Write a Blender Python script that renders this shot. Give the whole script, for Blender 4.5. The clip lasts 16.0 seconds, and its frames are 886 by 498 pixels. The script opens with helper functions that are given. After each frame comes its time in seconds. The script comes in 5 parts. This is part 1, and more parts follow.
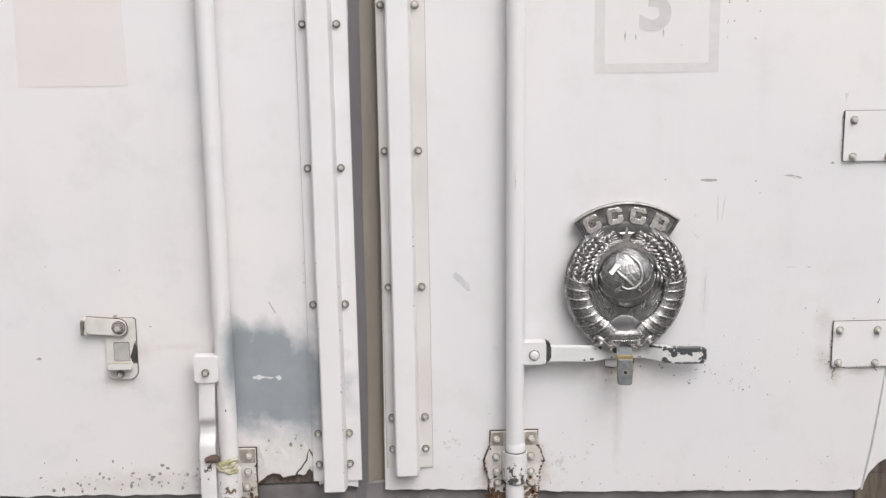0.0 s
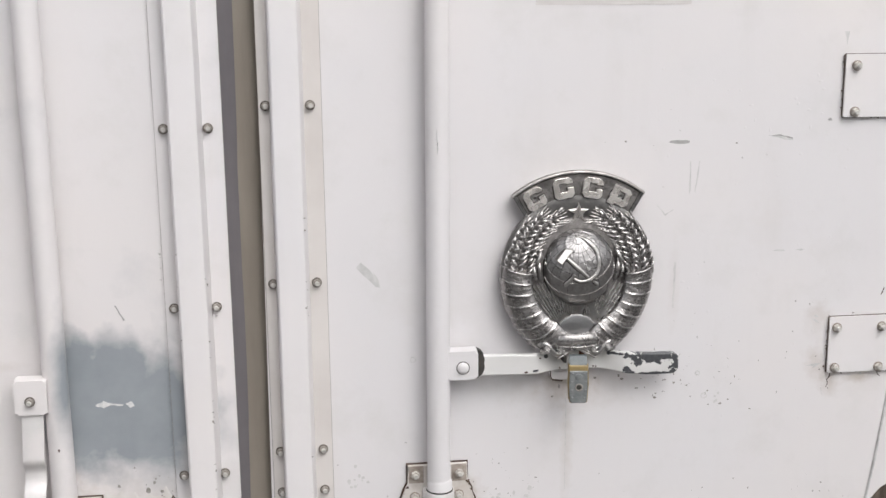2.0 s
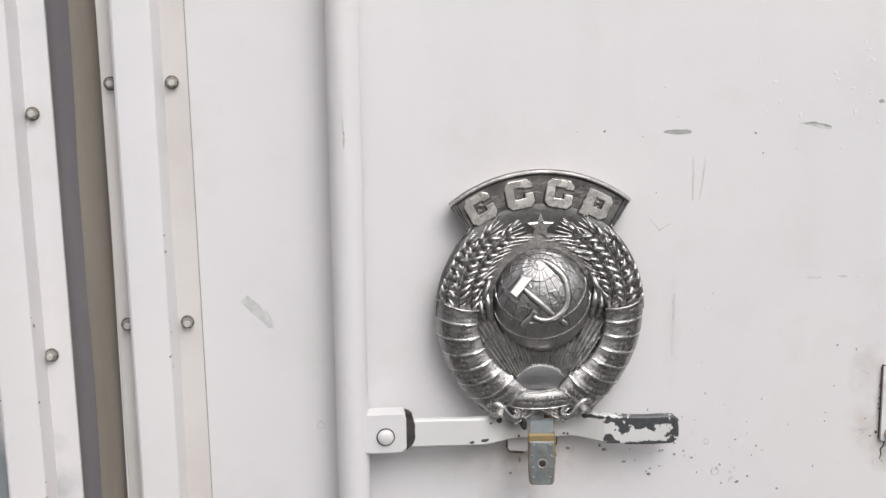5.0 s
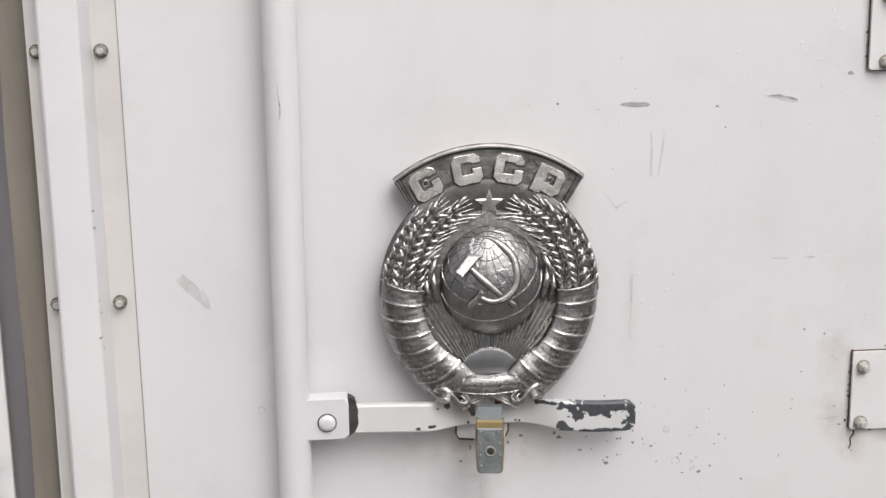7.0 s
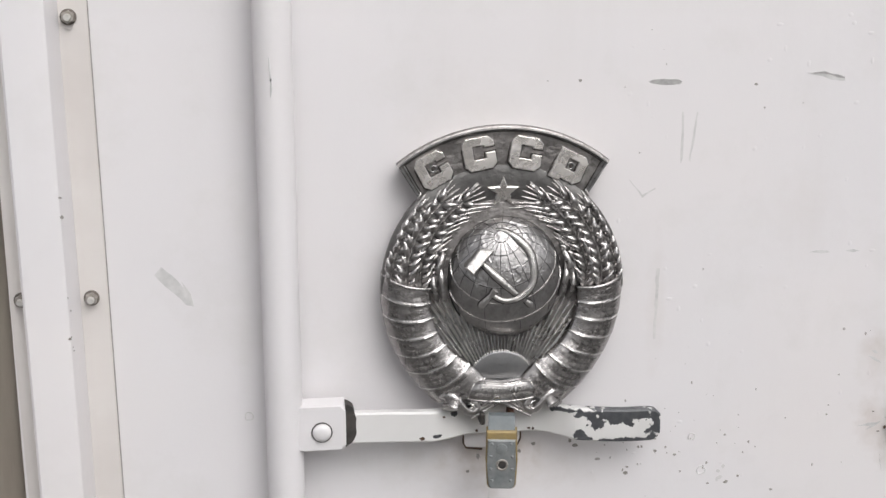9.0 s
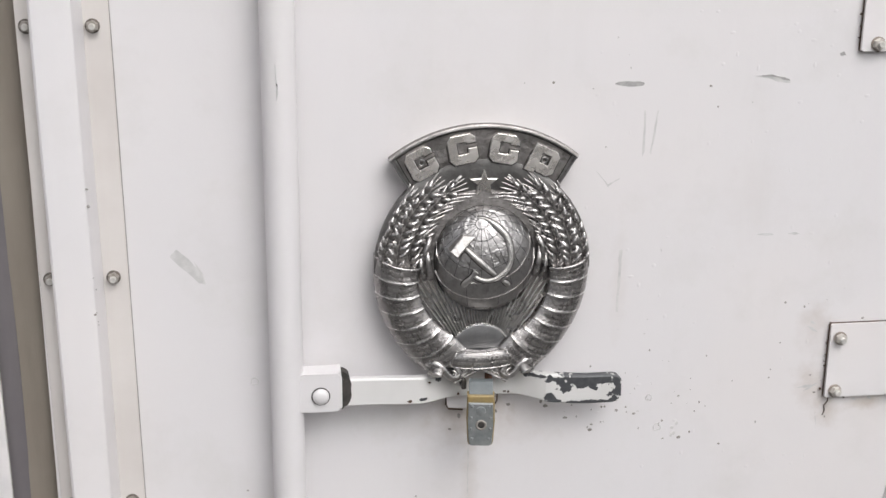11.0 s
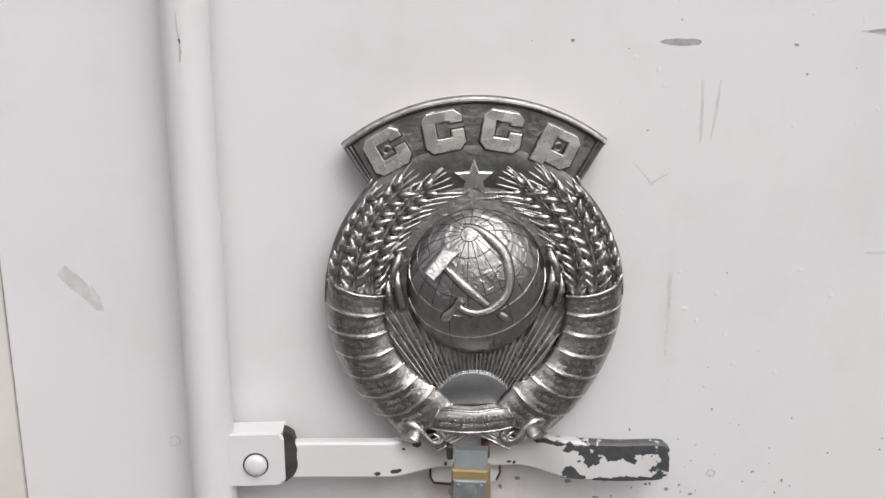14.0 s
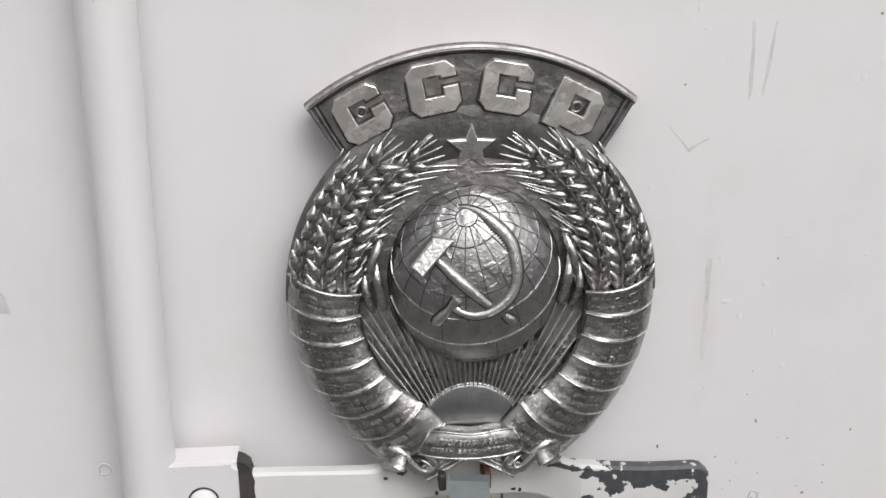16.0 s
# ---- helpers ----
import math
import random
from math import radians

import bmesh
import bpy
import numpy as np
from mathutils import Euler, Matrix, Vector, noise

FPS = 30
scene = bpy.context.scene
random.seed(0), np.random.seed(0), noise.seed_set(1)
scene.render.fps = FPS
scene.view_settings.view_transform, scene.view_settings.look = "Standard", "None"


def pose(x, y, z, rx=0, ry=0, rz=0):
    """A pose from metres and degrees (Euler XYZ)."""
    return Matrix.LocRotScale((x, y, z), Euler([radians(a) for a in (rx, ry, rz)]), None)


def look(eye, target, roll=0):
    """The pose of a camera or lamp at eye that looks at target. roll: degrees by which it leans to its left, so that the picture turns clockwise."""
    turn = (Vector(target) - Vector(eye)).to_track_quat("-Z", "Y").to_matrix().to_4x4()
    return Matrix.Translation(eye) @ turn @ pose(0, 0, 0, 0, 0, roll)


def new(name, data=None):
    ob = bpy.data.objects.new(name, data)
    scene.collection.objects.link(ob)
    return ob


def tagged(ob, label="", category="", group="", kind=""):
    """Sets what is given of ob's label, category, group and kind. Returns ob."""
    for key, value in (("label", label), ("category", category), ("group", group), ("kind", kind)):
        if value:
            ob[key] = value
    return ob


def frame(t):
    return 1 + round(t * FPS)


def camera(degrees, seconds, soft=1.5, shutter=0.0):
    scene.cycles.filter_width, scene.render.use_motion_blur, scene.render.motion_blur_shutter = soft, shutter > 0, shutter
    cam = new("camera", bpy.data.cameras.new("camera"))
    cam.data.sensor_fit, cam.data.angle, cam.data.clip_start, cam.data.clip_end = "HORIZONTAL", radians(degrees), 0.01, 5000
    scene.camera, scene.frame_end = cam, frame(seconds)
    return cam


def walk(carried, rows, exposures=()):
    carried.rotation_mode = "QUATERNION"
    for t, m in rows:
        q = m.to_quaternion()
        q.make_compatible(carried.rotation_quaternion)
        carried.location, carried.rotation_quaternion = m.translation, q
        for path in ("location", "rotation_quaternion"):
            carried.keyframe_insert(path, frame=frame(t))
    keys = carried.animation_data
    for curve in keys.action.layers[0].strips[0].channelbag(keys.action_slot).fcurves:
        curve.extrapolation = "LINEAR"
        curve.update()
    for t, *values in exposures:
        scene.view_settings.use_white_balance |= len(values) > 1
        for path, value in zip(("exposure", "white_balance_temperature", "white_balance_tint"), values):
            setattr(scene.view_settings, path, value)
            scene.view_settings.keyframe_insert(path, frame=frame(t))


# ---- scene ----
# camera and its walk
cam = camera(40.0, 16.0)
PATH = [
    (0.0, (-0.1292, -0.3110, 1.6632), (-0.0753, 0.6690, 1.4716), -0.49),
    (0.5, (-0.1191, -0.1146, 1.6121), (-0.0505, 0.8641, 1.4186), -0.45),
    (1.0, (-0.1262, -0.0151, 1.6020), (-0.0335, 0.9588, 1.3945), -0.37),
    (1.5, (-0.1330, 0.0864, 1.5872), (-0.0109, 1.0568, 1.3790), -0.42),
    (2.0, (-0.1177, 0.2099, 1.5602), (0.0259, 1.1782, 1.3558), -0.23),
    (2.5, (-0.0991, 0.2796, 1.5469), (0.0535, 1.2465, 1.3423), -0.14),
    (3.0, (-0.0676, 0.3641, 1.5236), (0.0843, 1.3328, 1.3272), -0.36),
    (3.5, (-0.0101, 0.4902, 1.5029), (0.1326, 1.4611, 1.3103), -0.63),
    (4.0, (0.0259, 0.5729, 1.4783), (0.1624, 1.5467, 1.2962), -0.63),
    (4.2, (0.0382, 0.5988, 1.4715), (0.1716, 1.5732, 1.2900), -0.61),
    (6.3, (0.1499, 0.6704, 1.4510), (0.2409, 1.6497, 1.2705), -1.00),
    (6.5, (0.1569, 0.6754, 1.4430), (0.2489, 1.6548, 1.2634), -1.05),
    (7.0, (0.1676, 0.6982, 1.4373), (0.2697, 1.6747, 1.2475), -0.68),
    (7.5, (0.1754, 0.7273, 1.4347), (0.2796, 1.7031, 1.2422), -0.11),
    (8.0, (0.1712, 0.7699, 1.4434), (0.2728, 1.7445, 1.2440), 0.01),
    (8.5, (0.1634, 0.8120, 1.4533), (0.2666, 1.7823, 1.2347), -0.29),
    (9.0, (0.1548, 0.8367, 1.4523), (0.2719, 1.8030, 1.2227), -0.07),
    (9.2, (0.1456, 0.8449, 1.4520), (0.2720, 1.8098, 1.2216), 0.05),
    (11.3, (0.1170, 0.7141, 1.5456), (0.2610, 1.6605, 1.2564), 0.62),
    (11.5, (0.1266, 0.7275, 1.5444), (0.2680, 1.6739, 1.2543), 0.70),
    (12.0, (0.1649, 0.7992, 1.5349), (0.2870, 1.7469, 1.2400), 0.62),
    (12.5, (0.1943, 0.8738, 1.5157), (0.3090, 1.8219, 1.2192), 0.58),
    (13.0, (0.2254, 0.9281, 1.4999), (0.3286, 1.8772, 1.2022), 0.27),
    (13.5, (0.2587, 0.9784, 1.4763), (0.3324, 1.9324, 1.1857), -0.06),
    (14.0, (0.2828, 1.0463, 1.4435), (0.3277, 2.0073, 1.1706), -0.46),
    (14.5, (0.2739, 1.1203, 1.4363), (0.3239, 2.0769, 1.1491), -0.27),
    (15.0, (0.2647, 1.1522, 1.4367), (0.3272, 2.1070, 1.1461), 0.16),
    (15.5, (0.2691, 1.1807, 1.4409), (0.3422, 2.1297, 1.1340), 0.00),
    (16.0, (0.2756, 1.2379, 1.4184), (0.3488, 2.1830, 1.0999), -0.48),
]
EXPOSURES = [(0.0, -0.19), (0.5, -0.36), (1.0, -0.29), (1.5, -0.23), (2.0, -0.25), (4.0, -0.25), (9.0, -0.27), (11.5, -0.23), (13.0, -0.35), (14.0, -0.33), (15.0, -0.40), (15.5, -0.31), (16.0, -0.34)]
walk(cam, [(t, look(eye, target, roll)) for t, eye, target, roll in PATH], EXPOSURES)

# world and sun: bright, thinly clouded sky, the doors stand in soft light
SUN_UP, SUN_TURN = 50.0, 160.0
world = bpy.data.worlds.new("sky")
scene.world = world
world.use_nodes = True
wn = world.node_tree.nodes
sky = wn.new("ShaderNodeTexSky")
sky.sky_type = "NISHITA"
sky.sun_disc = False
sky.sun_elevation = radians(SUN_UP)
sky.sun_rotation = radians(SUN_TURN)
sky.air_density = 0.7
sky.dust_density = 5.0
sky.ozone_density = 1.0
wn["Background"].inputs["Strength"].default_value = 0.203
cloud = wn.new("ShaderNodeHueSaturation")
cloud.inputs["Saturation"].default_value = 0.15
world.node_tree.links.new(sky.outputs["Color"], cloud.inputs["Color"])
world.node_tree.links.new(cloud.outputs["Color"], wn["Background"].inputs["Color"])
sun_data = bpy.data.lights.new("sun", "SUN")
sun_data.energy = 1.05
sun_data.angle = radians(48)
sun_data.color = (1.0, 0.985, 0.98)
sun = new("sun", sun_data)
az, el = radians(SUN_TURN), radians(SUN_UP)
toward = Vector((math.sin(az) * math.cos(el), math.cos(az) * math.cos(el), math.sin(el)))
sun.matrix_world = look(toward * 20, (0, 0, 0))


# ---- materials ----
class Nodes:
    """A few short ways to wire a node material."""

    def __init__(self, name):
        self.mat = bpy.data.materials.new(name)
        self.mat.use_nodes = True
        self.tree = self.mat.node_tree
        self.shader = self.tree.nodes["Principled BSDF"]
        self.pos = self.add("ShaderNodeTexCoord").outputs["Object"]

    def add(self, kind, **settings):
        return self.tree.nodes.new(kind)

    def wire(self, a, b):
        self.tree.links.new(a, b)

    def noise(self, scale, detail=4.0, rough=0.55, stretch=None, shift=(0, 0, 0)):
        mp = self.add("ShaderNodeMapping")
        mp.inputs["Location"].default_value = shift
        mp.inputs["Scale"].default_value = stretch or (1, 1, 1)
        self.wire(self.pos, mp.inputs["Vector"])
        n = self.add("ShaderNodeTexNoise")
        n.inputs["Scale"].default_value = scale
        n.inputs["Detail"].default_value = detail
        n.inputs["Roughness"].default_value = rough
        self.wire(mp.outputs["Vector"], n.inputs["Vector"])
        return n.outputs["Fac"]

    def step(self, value, lo, hi, out_lo=0.0, out_hi=1.0):
        r = self.add("ShaderNodeMapRange")
        r.inputs["From Min"].default_value = lo
        r.inputs["From Max"].default_value = hi
        r.inputs["To Min"].default_value = out_lo
        r.inputs["To Max"].default_value = out_hi
        self.wire(value, r.inputs["Value"])
        return r.outputs["Result"]

    def calc(self, op, a, b):
        m = self.add("ShaderNodeMath")
        m.operation = op
        for k, v in enumerate((a, b)):
            if isinstance(v, (int, float)):
                m.inputs[k].default_value = v
            else:
                self.wire(v, m.inputs[k])
        return m.outputs[0]

    def blend(self, fac, a, b):
        m = self.add("ShaderNodeMix")
        m.data_type = "RGBA"
        self.wire(fac, m.inputs["Factor"]) if not isinstance(fac, (int, float)) else None
        for key, v in ((6, a), (7, b)):
            if isinstance(v, tuple):
                m.inputs[key].default_value = (*v, 1.0)
            else:
                self.wire(v, m.inputs[key])
        return m.outputs[2]

    def spot(self, centre, size, soft=0.6, wobble=0.0, scale=40.0):
        """A soft round or oval patch in object space: 1 inside, 0 outside."""
        mp = self.add("ShaderNodeMapping")
        mp.vector_type = "TEXTURE"
        mp.inputs["Location"].default_value = centre
        mp.inputs["Scale"].default_value = size
        self.wire(self.pos, mp.inputs["Vector"])
        ln = self.add("ShaderNodeVectorMath")
        ln.operation = "LENGTH"
        self.wire(mp.outputs["Vector"], ln.inputs[0])
        d = ln.outputs["Value"]
        if wobble:
            d = self.calc("ADD", d, self.step(self.noise(scale), 0.3, 0.7, -wobble, wobble))
        return self.step(d, 1.0, 1.0 - soft)

    def finish(self, colour, rough, metal=0.0, bumps=()):
        s = self.shader
        for value, key in ((colour, "Base Color"), (rough, "Roughness"), (metal, "Metallic")):
            if isinstance(value, tuple):
                s.inputs[key].default_value = (*value, 1.0)
            elif isinstance(value, (int, float)):
                s.inputs[key].default_value = value
            else:
                self.wire(value, s.inputs[key])
        last = None
        for height, strength, depth in bumps:
            b = self.add("ShaderNodeBump")
            b.inputs["Strength"].default_value = strength
            b.inputs["Distance"].default_value = depth
            self.wire(height, b.inputs["Height"])
            if last:
                self.wire(last, b.inputs["Normal"])
            last = b.outputs["Normal"]
        if last:
            self.wire(last, s.inputs["Normal"])
        return self.mat


WHITE_A, WHITE_B, WHITE_C = (0.725, 0.690, 0.685), (0.697, 0.677, 0.687), (0.58, 0.562, 0.54)


def painted(name, stains=(), patch=None, grime=0.5, relief=0.0012):
    """Old white paint: slightly uneven tone, faint dirt clouds, orange-peel relief; stains are (centre, size, amount)."""
    n = Nodes(name)
    c = n.blend(n.step(n.noise(2.3, 3), 0.35, 0.65), WHITE_A, WHITE_B)
    c = n.blend(n.calc("MULTIPLY", n.step(n.noise(7.0, 6, 0.65), 0.52, 0.78), grime), c, WHITE_C)
    streak = n.noise(9.0, 5, 0.6, (1.0, 1.0, 0.12))
    c = n.blend(n.calc("MULTIPLY", n.step(streak, 0.56, 0.8), 0.4 * grime), c, (0.55, 0.53, 0.51))
    for centre, size, amount in stains:
        c = n.blend(n.calc("MULTIPLY", n.spot(centre, size, 0.9, 0.3, 60), amount), c, (0.36, 0.29, 0.22))
    if patch:
        body = None
        for centre, size in patch:
            s = n.spot(centre, size, 0.9, 0.16, 16)
            body = s if body is None else n.calc("ADD", body, s)
        body = n.step(n.calc("ADD", body, n.step(n.noise(9, 5, 0.6), 0.3, 0.7, -0.16, 0.16)), 0.05, 1.0)
        c = n.blend(body, c, n.blend(n.step(n.noise(14, 4), 0.35, 0.7), (0.262, 0.284, 0.305), (0.315, 0.338, 0.360)))
    rough = n.step(n.noise(11, 4), 0.3, 0.7, 0.38, 0.55)
    return n.finish(c, rough, 0.0, ((n.noise(3.0, 2), 0.35, 0.012), (n.noise(28.0, 5), 0.25, relief), (n.noise(420.0, 3), 0.12, 0.0003)))


def worn(name, under, edge_at, spread, cover=0.5, cut=0.53, coat=None):
    """White paint chipped off down to a darker coat round a place."""
    n = Nodes(name)
    top, low = coat or (WHITE_A, (0.66, 0.65, 0.64))
    c = n.blend(n.step(n.noise(26, 5), 0.4, 0.68), top, low)
    near = n.spot(edge_at, spread, 0.75)
    chips = n.calc("ADD", n.noise(95, 4, 0.6), n.calc("MULTIPLY", near, cover * 0.4))
    fac = n.calc("MULTIPLY", n.step(chips, cut + 0.10, cut + 0.115), n.step(near, 0.02, 0.05))
    c = n.blend(fac, c, under)
    return n.finish(c, 0.45, 0.0, ((n.step(chips, cut + 0.08, cut + 0.13, 1.0, 0.0), 0.6, 0.0008), (n.noise(300, 3), 0.1, 0.0003)))


def bare_end(name):
    """White handle paint, knocked off along the upper edge and at the tip."""
    n = Nodes(name)
    c = n.blend(n.step(n.noise(9, 4), 0.4, 0.7), (0.665, 0.655, 0.645), (0.60, 0.59, 0.58))
    bare = None
    for (cx, cy, cz), size in (((0.503, 1.95, 1.006), (0.013, 0.4, 0.026)), ((0.474, 1.95, 1.0155), (0.044, 0.4, 0.0135)), ((0.445, 1.95, 1.006), (0.012, 0.4, 0.006)), ((0.412, 1.95, 1.0195), (0.016, 0.4, 0.0028)), ((0.425, 1.95, 1.0145), (0.008, 0.4, 0.0024)), ((0.428, 1.95, 0.992), (0.011, 0.4, 0.009)),
                         ((0.432, 1.95, 1.016), (0.018, 0.4, 0.004)), ((0.478, 1.95, 0.9862), (0.040, 0.4, 0.004)), ((0.283, 1.95, 0.999), (0.004, 0.4, 0.0016)), ((0.300, 1.95, 1.019), (0.004, 0.4, 0.003))):
        s = n.spot((cx + 0.003, cy + 0.01, cz - 0.005), size, 0.5, 0.62, 120)
        bare = s if bare is None else n.calc("MAXIMUM", bare, s)
    kept = n.spot((0.494, 1.96, 0.994), (0.012, 0.4, 0.010), 0.5, 0.5, 110)
    bare = n.calc("SUBTRACT", bare, kept)
    fac = n.step(bare, 0.30, 0.36)
    c = n.blend(fac, c, n.blend(n.step(n.noise(120, 4), 0.35, 0.7), (0.05, 0.052, 0.058), (0.085, 0.087, 0.092)))
    return n.finish(c, 0.45, 0.0, ((n.step(bare, 0.25, 0.42, 1.0, 0.0), 0.6, 0.0008), (n.noise(300, 3), 0.1, 0.0003)))


def plain(name, a, b, rough=0.5, metal=0.0, scale=20.0, bump=0.3, depth=0.0006, stretch=None):
    n = Nodes(name)
    c = n.blend(n.step(n.noise(scale, 5, 0.6, stretch), 0.35, 0.68), a, b)
    return n.finish(c, n.step(n.noise(scale * 2.3, 4), 0.3, 0.7, max(0.05, rough - 0.1), rough + 0.1), metal,
                    ((n.noise(scale * 6, 5, 0.6, stretch), bump, depth),))


def cast_metal(name, bright, dark, rough, patina, grain=260.0, relief=0.0007, swell=0.0016, blots=75.0):
    """Cast white metal: polished tops, brownish black patina in blotches and pits, uneven skin."""
    n = Nodes(name)
    blot = n.step(n.noise(blots, 6, 0.62), 0.40, 0.72)
    pits = n.step(n.noise(210, 4, 0.6), 0.50, 0.66)
    c = n.blend(n.calc("MULTIPLY", n.calc("MAXIMUM", blot, pits), patina), bright, dark)
    r = n.step(n.noise(70, 5), 0.3, 0.7, rough - 0.08, rough + 0.12)
    return n.finish(c, r, 1.0, ((n.noise(grain, 5, 0.6), 0.8, relief), (n.noise(70, 4), 0.35, swell)))


M_DOOR_R = painted("white_door_paint", stains=(((0.345, 2.0, 0.955), (0.13, 0.05, 0.055), 0.17), ((0.345, 2.0, 0.968), (0.05, 0.05, 0.030), 0.25), ((0.785, 2.0, 0.938), (0.022, 0.05, 0.030), 0.35), ((0.835, 2.0, 0.945), (0.035, 0.05, 0.012), 0.45), ((0.755, 2.0, 0.985), (0.022, 0.05, 0.020), 0.25), ((0.76, 2.0, 1.055), (0.02, 0.05, 0.02), 0.2),
                                               ((0.345, 2.0, 0.86), (0.012, 0.05, 0.12), 0.22), ((0.345, 2.0, 0.962), (0.055, 0.05, 0.045), 0.22), ((0.135, 2.0, 0.72), (0.10, 0.05, 0.10), 0.22), ((0.760, 2.0, 1.043), (0.03, 0.05, 0.04), 0.16), ((0.765, 2.0, 0.961), (0.03, 0.05, 0.03), 0.25), ((0.668, 2.0, 1.202), (0.05, 0.05, 0.06), 0.07), ((0.515, 2.0, 1.112), (0.012, 0.05, 0.09), 0.10), ((0.19, 2.0, 0.76), (0.03, 0.05, 0.06), 0.4),
                                               ((0.08, 2.0, 0.74), (0.02, 0.05, 0.05), 0.4)))
GREY_PATCH = (((-0.335, 2.0, 0.965), (0.150, 0.3, 0.132)), ((-0.28, 2.0, 0.925), (0.12, 0.3, 0.140)), ((-0.352, 2.0, 1.026), (0.055, 0.3, 0.074)), ((-0.408, 2.0, 1.02), (0.036, 0.3, 0.082)), ((-0.39, 2.0, 0.935), (0.085, 0.3, 0.110)))
M_DOOR_L = painted("white_patched_door_paint", stains=(((-0.585, 2.0, 1.02), (0.03, 0.05, 0.030), 0.22), ((-0.63, 2.0, 0.960), (0.045, 0.05, 0.018), 0.40), ((-0.52, 2.0, 1.028), (0.06, 0.05, 0.010), 0.16), ((-0.69, 2.0, 1.07), (0.025, 0.05, 0.022), 0.20), ((-0.43, 2.0, 0.76), (0.09, 0.05, 0.09), 0.35), ((-0.32, 2.0, 0.80), (0.13, 0.05, 0.07), 0.20), ((-0.62, 2.0, 0.75), (0.22, 0.05, 0.035), 0.22)),
                   patch=GREY_PATCH)
M_TRIM = painted("white_trim_paint", grime=0.35, relief=0.0008)
M_ROD = painted("white_rod_paint", grime=0.25, relief=0.0005)
M_ROD_L = painted("oversprayed_rod_paint", grime=0.25, relief=0.0005, patch=(((-0.412, 1.96, 1.02), (0.024, 0.3, 0.13)),))
M_FLANGE_L = painted("oversprayed_flange_paint", grime=0.6, relief=0.0006, patch=GREY_PATCH)
M_FLANGE = plain("cream_flange_paint", (0.655, 0.622, 0.60), (0.585, 0.548, 0.525), 0.5, 0, 7, 0.2, 0.0006)
M_HANDLE = bare_end("chipped_white_handle_paint")
M_COLLAR = worn("flaking_collar_paint", (0.085, 0.08, 0.074), (0.135, 1.95, 0.755), (0.035, 0.3, 0.035), 0.4, 0.55)
M_COLLAR_L = worn("flaking_rusty_collar_paint", (0.16, 0.11, 0.08), (-0.43, 1.95, 0.745), (0.035, 0.3, 0.03), 0.4, 0.55)
M_GUIDE = worn("chipped_white_bracket_paint", (0.15, 0.095, 0.062), (0.135, 1.98, 0.68), (0.12, 0.3, 0.09), 0.7, 0.56, ((0.63, 0.60, 0.57), (0.46, 0.41, 0.365)))
M_GUIDE_L = worn("rusty_white_bracket_paint", (0.15, 0.115, 0.085), (-0.43, 1.98, 0.725), (0.08, 0.3, 0.05), 0.42, 0.60, ((0.60, 0.57, 0.54), (0.43, 0.385, 0.345)))
M_HANDLE_L = worn("chipped_white_strap_paint", (0.10, 0.085, 0.075), (-0.455, 1.95, 0.80), (0.03, 0.3, 0.035), 0.4, 0.60)
M_LATCH = worn("chipped_white_latch_paint", (0.22, 0.155, 0.11), (-0.64, 1.98, 1.03), (0.08, 0.3, 0.08), 0.42, 0.565, ((0.67, 0.645, 0.615), (0.56, 0.525, 0.485)))
M_FLAKE = plain("flaking_filler", (0.69, 0.665, 0.65), (0.60, 0.57, 0.545), 0.6, 0, 24, 0.4, 0.0015)
M_STEEL = plain("weathered_bolt_steel", (0.44, 0.415, 0.385), (0.23, 0.205, 0.18), 0.38, 0.4, 160)
M_THREAD = plain("rubbed_bolt_end", (0.66, 0.645, 0.62), (0.50, 0.48, 0.45), 0.35, 0.3, 160)
# grime brown, darkened further to paint the contact shadow round the nuts
M_WASHER = plain("grimy_shaded_washer", (0.10, 0.085, 0.072), (0.25, 0.22, 0.195), 0.55, 0.2, 160)
M_BOLT_PAINT = plain("painted_bolt", (0.60, 0.575, 0.54), (0.36, 0.32, 0.28), 0.5, 0.0, 140)
M_RUBBER = plain("grey_brown_rubber", (0.20, 0.172, 0.142), (0.255, 0.225, 0.19), 0.75, 0, 12, 0.5, 0.002, (1, 1, 0.15))
M_RUBBER_D = plain("dark_rubber_lip", (0.120, 0.110, 0.118), (0.158, 0.145, 0.150), 0.7, 0, 14, 0.4, 0.001, (1, 1, 0.15))
M_SILL = plain("grey_sill_paint", (0.125, 0.112, 0.112), (0.215, 0.197, 0.195), 0.6, 0, 16)
M_WOOD = plain("weathered_plywood", (0.075, 0.056, 0.044), (0.21, 0.172, 0.138), 0.85, 0, 70, 0.9, 0.004, (1, 1, 0.10))
M_DARK = plain("black_hinge_gap", (0.03, 0.028, 0.026), (0.07, 0.06, 0.055), 0.7, 0, 60)
M_DECAL = plain("faded_grey_stencil", (0.605, 0.572, 0.568), (0.648, 0.615, 0.610), 0.5, 0, 40, 0.1)
M_DIGIT = plain("faded_grey_digit", (0.535, 0.512, 0.506), (0.60, 0.578, 0.57), 0.5, 0, 40, 0.1)
M_DECAL_L = plain("faded_sticker_ghost", (0.690, 0.655, 0.650), (0.712, 0.680, 0.676), 0.5, 0, 18, 0.1)
M_GHOST = plain("painted_over_sign", (0.672, 0.626, 0.616), (0.695, 0.648, 0.636), 0.5, 0, 9, 0.1)
M_MARK = plain("grey_scuff", (0.26, 0.25, 0.25), (0.42, 0.41, 0.40), 0.6, 0, 120)
M_SMEAR = plain("pale_grey_smear", (0.47, 0.465, 0.462), (0.645, 0.635, 0.63), 0.5, 0, 60)
